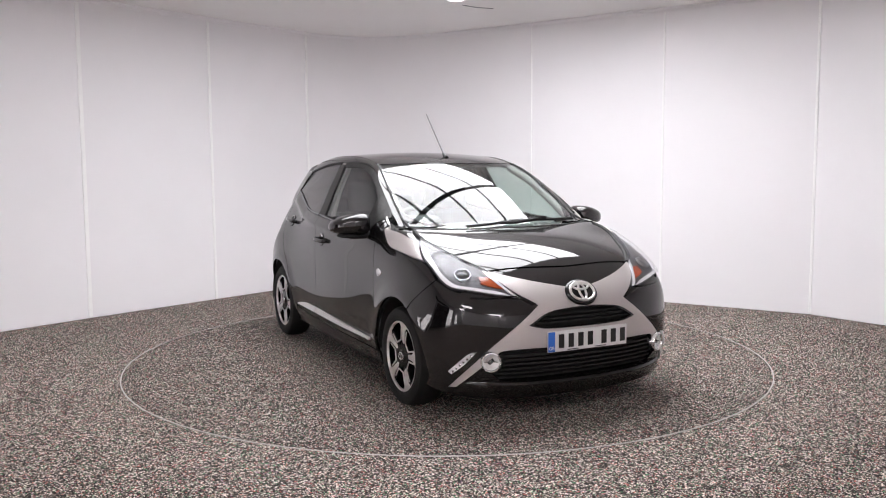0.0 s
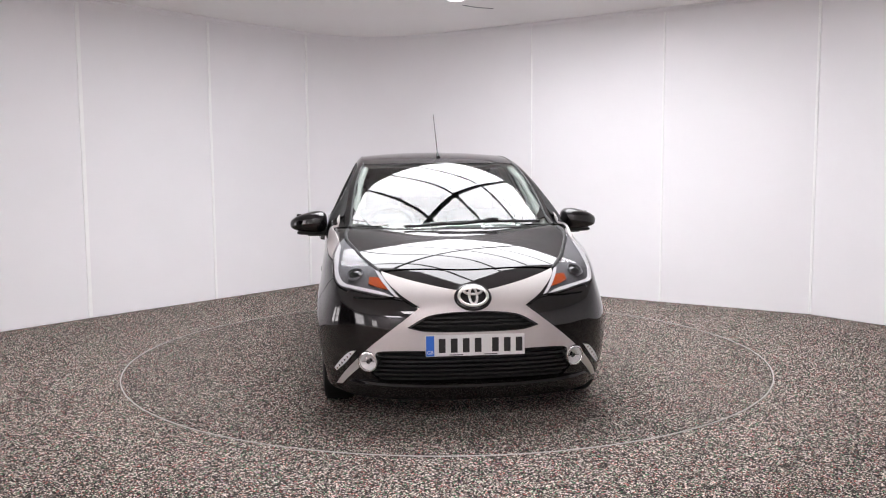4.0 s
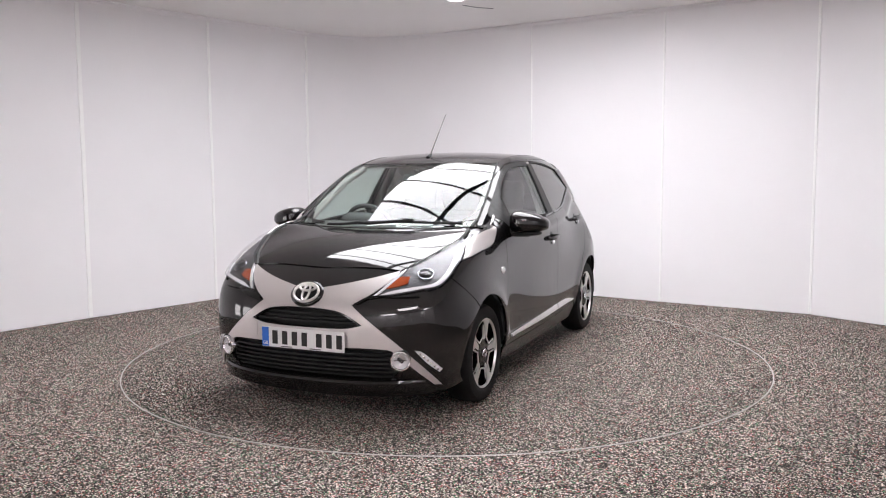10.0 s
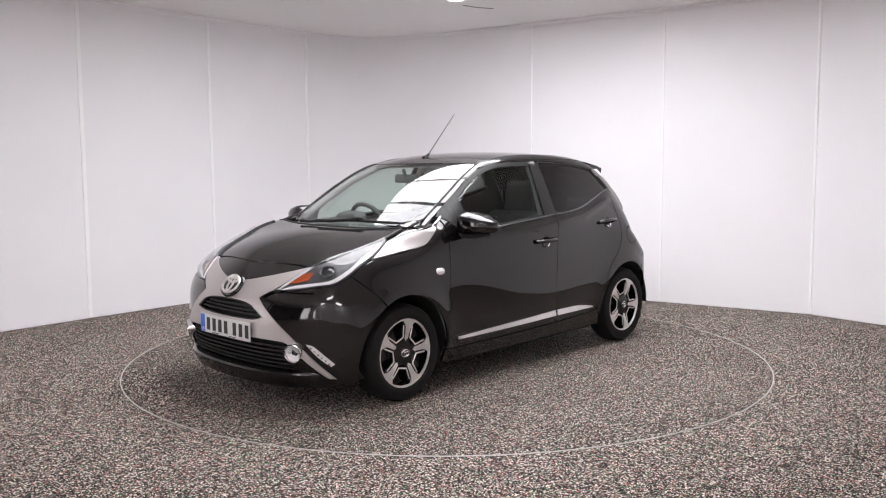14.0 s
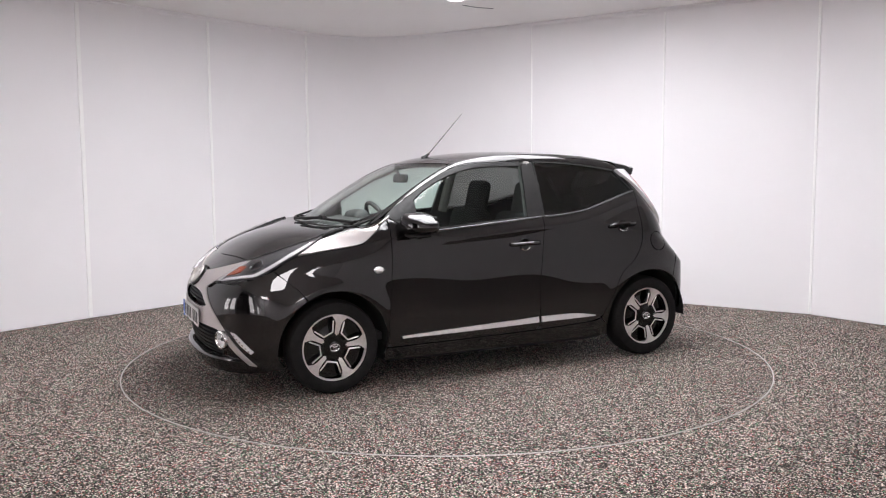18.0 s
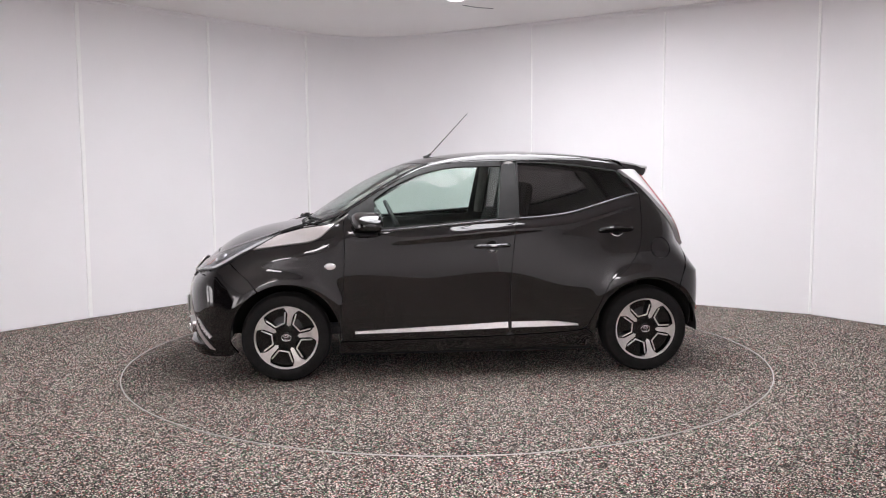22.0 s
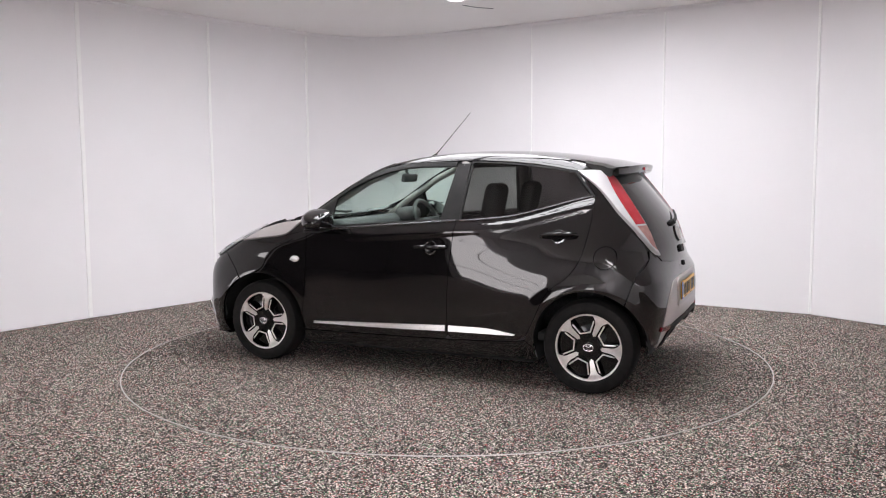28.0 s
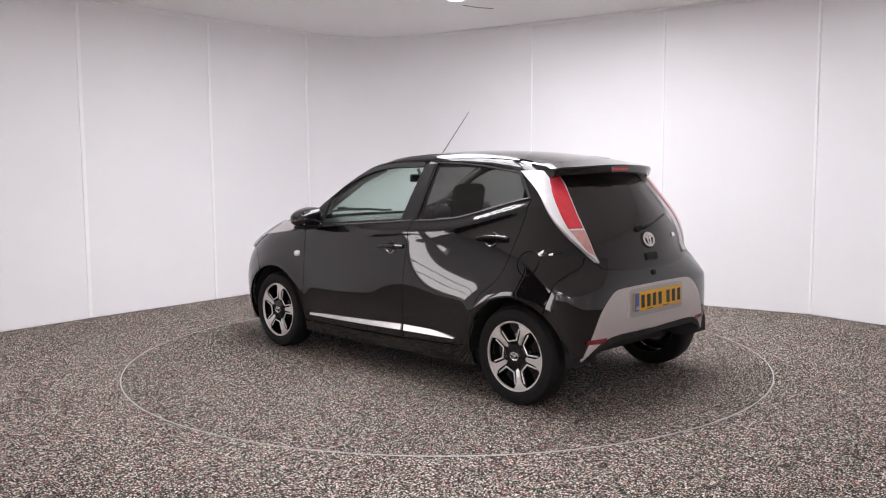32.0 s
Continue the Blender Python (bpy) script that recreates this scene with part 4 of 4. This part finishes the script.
def plate(name, m, mat, bars, width):
    b = part(name, block((0.52, 0.111, 0.006), bevel=0.004), mat, car)
    b.matrix_basis = m
    e = part("country_band", block((0.042, 0.105, 0.002), (-0.236 if bars > 0 else 0.236, 0, 0.004)), BLUE, b)
    text = bpy.data.curves.new("country_letters", "FONT")
    text.body, text.size, text.extrude, text.align_x = "GB", 0.026, 0.0006, "CENTER"
    letters = bpy.data.objects.new("country_letters", text)
    me = bpy.data.meshes.new_from_object(letters)
    bpy.data.objects.remove(letters)
    me.materials.clear()
    me.materials.append(PLATE_W)
    e = new("country_letters", me)
    e.parent, e.matrix_basis = b, pose(-0.236, -0.042, 0.0056)
    for k in range(7):
        x = (-0.174 + 0.0625 * k + (0.028 if k > 3 else 0)) * width
        e = part("plate_bar", block((0.035, 0.074, 0.002), (x, 0, 0.004), bevel=0.0008, segments=1), BAR, b)
    for k in (-1, 1):
        part("maker_line", block((0.07, 0.004, 0.002), (0.09 * k - 0.01, -0.0485, 0.004)), BAR, b)
    return b


plate("front_plate", on_skin("front", 0.2, 0.438, 0.014), PLATE_W, 1, 1)

for s in (1, -1):
    # fog lamp glass, side repeater, handles, mirrors
    m = on_skin("front", 31.8, 0.350, 0.016)
    e = turned("fog_reflector", [(0.006, -0.020), (0.018, -0.017), (0.032, -0.009), (0.044, 0.002)], WHITE_LENS, car, axis="z", n=32)
    e.matrix_basis = m if s > 0 else mirrored(m)
    e = turned("bulb_shield", [(0.0, -0.001), (0.009, -0.002), (0.011, -0.006), (0.011, -0.018)], SMOKED, car, axis="z", n=24)
    e.matrix_basis = m if s > 0 else mirrored(m)
    for k in (-1, 1):
        e = part("shield_strut", block((0.026, 0.004, 0.004), (0.022 * k, 0, -0.006), (0, -18 * k, 0), bevel=0.001, segments=1), SMOKED, car)
        e.matrix_basis = m if s > 0 else mirrored(m)
    e = turned("fog_glass", [(0.0, 0.010), (0.02, 0.008), (0.036, 0.004), (0.046, -0.002)], FOG, car, axis="z", n=32)
    e.matrix_basis = m if s > 0 else mirrored(m)
    m = on_skin("side", 0.886, 0.735, 0.0)
    vs, fs = lathe([(0.0, 0.012), (0.6, 0.010), (0.9, 0.006), (1.0, 0.0)], 28, "z")
    e = link("side_repeater", [(x * 0.033, y * 0.020, z) for x, y, z in vs], fs, WHITE_LENS, car)
    e.matrix_basis = m if s > 0 else mirrored(m)
    e = oval("repeater_ring", 0.034, 0.021, 0.003, CHROME, e)
    for x, z, tilt in ((-0.146, 0.850, 1.5), (-0.974, 0.938, 3.0)):
        m = on_skin("side", x, z, 0.0)
        m = m @ pose(0, 0, 0, 0, 0, tilt)
        m = m if s > 0 else mirrored(m)
        h = part("door_handle", tube([(-0.105, 0, 0.006), (-0.095, 0, 0.022), (-0.05, 0, 0.032), (0.02, 0, 0.034), (0.075, 0, 0.028), (0.10, 0, 0.016), (0.107, 0, 0.004)], 0.0135, 10), PAINT, car, smooth=True)
        h.matrix_basis = m
        vs, fs = lathe([(0.0, 0.002), (0.75, 0.002), (0.92, 0.004), (1.0, 0.003), (1.0, -0.004)], 32, "z")
        c = link("handle_cup", [(x * 0.045 + 0.0, y * 0.043 - 0.002, z) for x, y, z in vs], fs, GLOSS, h)
        part("cup_edge", tube([(0.042 * math.cos(radians(a)), 0.041 * math.sin(radians(a)) - 0.002, 0.005) for a in range(215, 331, 8)], 0.0035, 8), CHROME, h, smooth=True)


def superball(radii, p, n=28, m=18, squash=None):
    """Verts and faces of a rounded box-like shell."""
    vs, fs = [], []
    def c(w, e):
        return math.copysign(abs(math.cos(w)) ** e, math.cos(w))
    def s_(w, e):
        return math.copysign(abs(math.sin(w)) ** e, math.sin(w))
    for i in range(m + 1):
        v = -math.pi / 2 + math.pi * i / m
        for j in range(n):
            u = -math.pi + 2 * math.pi * j / n
            q = (radii[0] * c(v, p) * c(u, p), radii[1] * c(v, p) * s_(u, p), radii[2] * s_(v, p))
            vs.append(squash(q) if squash else q)
    for i in range(m):
        for j in range(n):
            fs.append((i * n + j, i * n + (j + 1) % n, (i + 1) * n + (j + 1) % n, (i + 1) * n + j))
    return vs, fs


for s in (1, -1):
    root = new("door_mirror")
    root.parent = car
    root.matrix_basis = pose(0.655, 0.886 * s, 1.004)
    def shape(q):
        # tall and flat beside the door, tapering to a low rounded tip
        x, y, z = q
        out = (y * s / 0.118 + 1) / 2
        taper = 1.0 - 0.50 * out ** 1.6
        return (x * (1.0 - 0.30 * out ** 2) - 0.03 * out ** 2, y, z * taper + 0.008 - 0.016 * out ** 2)
    vs, fs = superball((0.105, 0.118, 0.076), 0.62, squash=shape)
    link("mirror_shell", vs, fs, PAINT, root)
    vs, fs = superball((0.072, 0.095, 0.014), 0.7)
    e = link("mirror_band", [(x, y - 0.02 * s, z - 0.062) for x, y, z in vs], fs, TRIM, root)
    part("mirror_arm", tube([(0.03, -0.15 * s, -0.05), (0.02, -0.08 * s, -0.058), (0.0, 0.0, -0.055)], (0.024, 0.03), 12), TRIM, root, smooth=True)
    e = part("mirror_glass", block((0.006, 0.150, 0.090), (-0.088, -0.002 * s, 0.002), bevel=0.002), CHROME, root)
    e = part("mirror_rim", block((0.014, 0.162, 0.102), (-0.082, -0.002 * s, 0.002), bevel=0.005), TRIM, root)

def skin_line(mode, pts, lift):
    q = wrap(mode, np.array(pts, float))
    return [tuple(v) for v in q + skin_normal(q) * lift]


for s in (1, -1):
    for line in ([(0.70, 0.958), (0.62, 0.949), (0.408, 0.964), (0.046, 0.991), (-0.30, 1.018)], [(-0.33, 1.019), (-0.499, 1.030), (-0.683, 1.053), (-0.872, 1.101), (-1.026, 1.144), (-1.15, 1.173)]):
        fine = dense(line, 0.03, 1.0)
        fine = fine[:int(np.argmin(np.abs(fine - np.array(line[-1])).sum(1))) + 1]
        part("belt_moulding", tube([(q[0], q[1] * s, q[2]) for q in skin_line("side", fine, 0.002)], 0.0065, 8), SMOKED, car, smooth=True)
for s in (1, -1):
    part("screen_moulding", tube([(q[0], q[1] * s, q[2]) for q in skin_line("top", [(0.985, 0.628), (0.84, 0.618), (0.70, 0.605), (0.56, 0.587), (0.43, 0.563), (0.33, 0.543), (0.24, 0.521)], 0.0)], 0.008, 8), TRIM, car, smooth=True)
    part("roof_gutter", tube([(q[0], q[1] * s, q[2]) for q in skin_line("top", [(0.24, 0.521), (0.08, 0.522), (-0.05, 0.521), (-0.22, 0.518), (-0.40, 0.514), (-0.60, 0.502), (-0.80, 0.486), (-0.95, 0.470)], -0.001)], 0.0055, 8), GLOSS, car, smooth=True)
# the dark of the shut gap beside the bonnet, added as a black tube
for s in (1, -1):
    part("bonnet_gap_line", tube([(q[0], q[1] * s, q[2]) for q in skin_line("top", [(1.604, 0.475), (1.51, 0.536), (1.455, 0.564), (1.36, 0.598), (1.29, 0.624), (1.22, 0.648), (1.13, 0.653), (1.06, 0.640)], -0.001)], 0.012, 8), TRIM, car, smooth=True)
PILLAR_TOP = [(0.975, 0.628), (0.84, 0.620), (0.70, 0.607), (0.56, 0.589), (0.43, 0.566), (0.33, 0.545), (0.24, 0.525), (0.08, 0.526), (-0.05, 0.525), (-0.22, 0.522), (-0.40, 0.518), (-0.60, 0.506), (-0.80, 0.490), (-0.97, 0.472)]
for s in (1, -1):
    panel("pillar_skin", "top", PILLAR_TOP + [(x, y + 0.034) for x, y in PILLAR_TOP[::-1]], PAINT, car, s, off=0.002, depth=0.004, step=0.016, gap=0.0)
wiper = part("wiper_blade", tube(skin_line("top", [(1.085, -0.305), (1.077, -0.21), (1.068, -0.12), (1.056, 0.063), (1.036, 0.222), (0.993, 0.407), (0.950, 0.555)], 0.018), 0.0085, 8), TRIM, car, smooth=True)
part("wiper_arm", tube(skin_line("top", [(1.105, -0.10), (1.088, 0.02), (1.064, 0.14), (1.042, 0.235)], 0.034), 0.010, 8), TRIM, wiper, smooth=True)
e = part("wiper_clip", block((0.035, 0.07, 0.028), bevel=0.006), TRIM, wiper)
e.matrix_basis = Matrix.Translation(skin_line("top", [(1.036, 0.235)], 0.032)[0])
a = part("aerial", tube([(0.2, 0, 1.425), (0.055, 0, 1.58), (-0.089, 0, 1.736)], (0.0034, 0.0017), 8), TRIM, car, smooth=True)
part("aerial_foot", tube([(0.225, 0, 1.416), (0.205, 0, 1.428), (0.175, 0, 1.449)], (0.018, 0.007), 12), TRIM, a, smooth=True)

# ---- tail ----
def roof_at(x, y):
    return float(roof_c(np.array([x]))[0] - roof_k(np.array([x]))[0] * y * y)


def spoiler():
    vs, fs, n = [], [], 24
    ys = [-0.515 + 1.03 * i / n for i in range(n + 1)]
    skin = wrap("top", np.array([(-1.0, y) for y in ys]))
    for i, y in enumerate(ys):
        q = abs(y) / 0.515
        back = -1.345 + 0.10 * q ** 3
        drop = float(skin[i, 2]) - roof_at(-1.0, y) + 0.004
        za, zb, zc = (roof_at(x, y) + drop for x in (-1.07, -1.13, -1.18))
        slope = (za - zc) / 0.11
        z1 = roof_at(back, y) + drop
        for x, z in ((-1.07, za), (-1.13, zb), (-1.18, zc), (back + 0.03, z1 - slope * 0.03), (back + 0.006, z1 - 0.006), (back, z1 - 0.016), (back + 0.012, z1 - 0.050), (back + 0.03, z1 - 0.060), (-1.20, z1 - 0.056), (-1.10, za - 0.055)):
            vs.append((x, y, z))
    for i in range(n):
        for k in range(9):
            fs.append((i * 10 + k, (i + 1) * 10 + k, (i + 1) * 10 + k + 1, i * 10 + k + 1))
    fs += [tuple(range(10)), tuple(n * 10 + k for k in reversed(range(10)))]
    bm = bmesh.new()
    bv = [bm.verts.new(v) for v in vs]
    for f in fs:
        bm.faces.new([bv[i] for i in f])
    return part("roof_spoiler", bm, PAINT, car, smooth=True)


sp = spoiler()
part("brake_light", block((0.012, 0.17, 0.020), (-1.342, 0, roof_at(-1.345, 0) - 0.030), (0, 14, 0), bevel=0.004), RED, sp, "red high-level brake light")
emblem("rear_emblem", on_skin("rear", 0, 0.918, 0.004), 0.070, TAIL_GLASS)
panel("plate_recess", "rear", both([(0, 0.664), (17.5, 0.660), (19.5, 0.640), (19.0, 0.50), (17.0, 0.484), (0, 0.482)]), SILVER, car, off=0.009, step=0.03, depth=0.012)
# the recess's shade is put into a darker silver on a raised sheet
panel("recess_floor", "rear", both([(0, 0.656), (16.8, 0.653), (18.3, 0.636), (17.8, 0.505), (16.4, 0.491), (0, 0.489)]), material("shaded_silver", (0.42, 0.41, 0.405), 0.4, 0.6), car, off=0.0105, step=0.03, depth=0.006)
plate("rear_plate", on_skin("rear", 0, 0.577, 0.016), PLATE_Y, 1, 1)
panel("rear_valance", "rear", both([(0, 0.404), (11, 0.406), (28, 0.396), (36.5, 0.30), (35.0, 0.298), (27.5, 0.362), (11, 0.372), (0, 0.370)]), TRIM, car, off=0.010, depth=0.03, step=0.03)
panel("gate_handle", "rear", both([(0, 0.845), (3.0, 0.845), (3.4, 0.838), (3.4, 0.805), (3.0, 0.798), (0, 0.798)]), TRIM, car, off=0.018, depth=0.02, step=0.02)
e = turned("gate_lock", [(0.0, 0.012), (0.014, 0.011), (0.018, 0.0)], TRIM, car, axis="z", n=20)
e.matrix_basis = on_skin("rear", 0, 0.728, 0.0)
e = part("model_badge", block((0.05, 0.022, 0.004), bevel=0.002), CHROME, car)
e.matrix_basis = on_skin("rear", -24, 0.925, 0.007)
for s in (1, -1):
    panel("reflector", "rear", [(36.4, 0.410), (29.0, 0.408), (29.6, 0.376), (36.9, 0.384)], DARK_RED, car, s, off=0.010, depth=0.01, step=0.02, label="dark red rear reflector")
rw = part("rear_wiper", tube(skin_line("rear", [(4, 0.985), (-4, 0.995), (-12, 1.015), (-22, 1.04)], 0.022), (0.013, 0.006), 8), TRIM, car, smooth=True)
e = turned("wiper_pivot", [(0.0, 0.035), (0.016, 0.032), (0.022, 0.0)], TRIM, rw, axis="z", n=20)
e.matrix_basis = on_skin("rear", 4, 0.985, 0.0)
e = part("silencer", block((0.10, 0.09, 0.05), (-1.36, -0.10, 0.315), bevel=0.03, segments=4), ALLOY, car, smooth=True)

# ---- cabin ----
def seat(x, y, name, back_z, wide):
    r = new(name)
    r.parent = car
    r.matrix_basis = pose(x, y, 0.32)
    part("seat_base", block((0.50, wide, 0.20), (0.10, 0, 0.14), (0, -8, 0), bevel=0.07, segments=4), FABRIC, r, smooth=True)
    part("seat_back", block((0.16, wide, back_z), (-0.20, 0, 0.16 + back_z / 2), (0, -14, 0), bevel=0.07, segments=4), FABRIC, r, smooth=True)
    return r


for s in (1, -1):
    r = seat(-0.10, 0.36 * s, "front_seat", 0.56, 0.47)
    part("headrest", block((0.10, 0.26, 0.26), (-0.315, 0, 0.80), (0, -12, 0), bevel=0.05, segments=4), FABRIC, r, smooth=True)
    r2 = seat(-0.95, 0.30 * s, "rear_seat", 0.50, 0.58)
    part("headrest", block((0.08, 0.24, 0.15), (-0.31, 0, 0.72), (0, -12, 0), bevel=0.04, segments=4), FABRIC, r2, smooth=True)
    b = part("windscreen_pillar_lining", tube([(q[0], q[1] * s, q[2]) for q in skin_line("top", [(0.90, 0.615), (0.70, 0.592), (0.43, 0.555), (0.24, 0.515)], -0.035)], 0.024, 10), LINER, car, smooth=True)
    b = part("door_pillar_lining", tube([(-0.262, 0.69 * s, 1.0), (-0.282, 0.62 * s, 1.2), (-0.295, 0.535 * s, 1.375)], 0.036, 10), LINER, car, smooth=True)
dash = part("dashboard", block((0.42, 1.28, 0.26), (0.80, 0, 0.85), (0, 8, 0), bevel=0.08, segments=4), CABIN, car, smooth=True)
part("instrument_pod", block((0.14, 0.24, 0.12), (0.60, -0.36, 0.985), (0, 10, 0), bevel=0.05, segments=4), CABIN, dash, smooth=True)
w = oval("steering_wheel", 0.18, 0.18, 0.016, CABIN, car, n=36)
w.matrix_basis = pose(0.42, -0.36, 0.93, 0, -64, 0) @ pose(0, 0, 0, 0, 0, 90)
part("wheel_hub", block((0.34, 0.07, 0.04), bevel=0.018, segments=3), CABIN, w, smooth=True)
m = part("interior_mirror", block((0.03, 0.22, 0.06), (0.40, 0.0, 1.275), (0, -10, 0), bevel=0.014, segments=3), CABIN, car, smooth=True)
part("mirror_stalk", tube([(0.43, 0, 1.34), (0.41, 0, 1.29)], 0.012, 8), CABIN, m, smooth=True)
part("cabin_floor", block((2.2, 1.30, 0.05), (-0.15, 0, 0.30), bevel=0.01), CABIN, car)
part("parcel_shelf", block((0.36, 1.1, 0.03), (-1.22, 0, 0.93), bevel=0.01), CABIN, car)
for s in (1, -1):
    panel("lower_lens", "rear", [(40.3, 0.990), (34.6, 0.990), (33.7, 0.955), (31.2, 0.84), (34.4, 0.882)], PINK, car, s, off=0.026, depth=0.006, step=0.02)


# ---- what moves: the turntable and the car on it ----
OFFSET = Vector((-0.0774, -0.0674, 0))
START, SPEED = -27.06, 5.055


def motions():
    times = [0.5 * i for i in range(65)]
    spins = [(t, pose(0, 0, 0, 0, 0, -90 - START - SPEED * t)) for t in times]
    walk(turntable, spins)
    walk(car, [(t, m @ Matrix.Translation(OFFSET)) for t, m in spins])


motions()
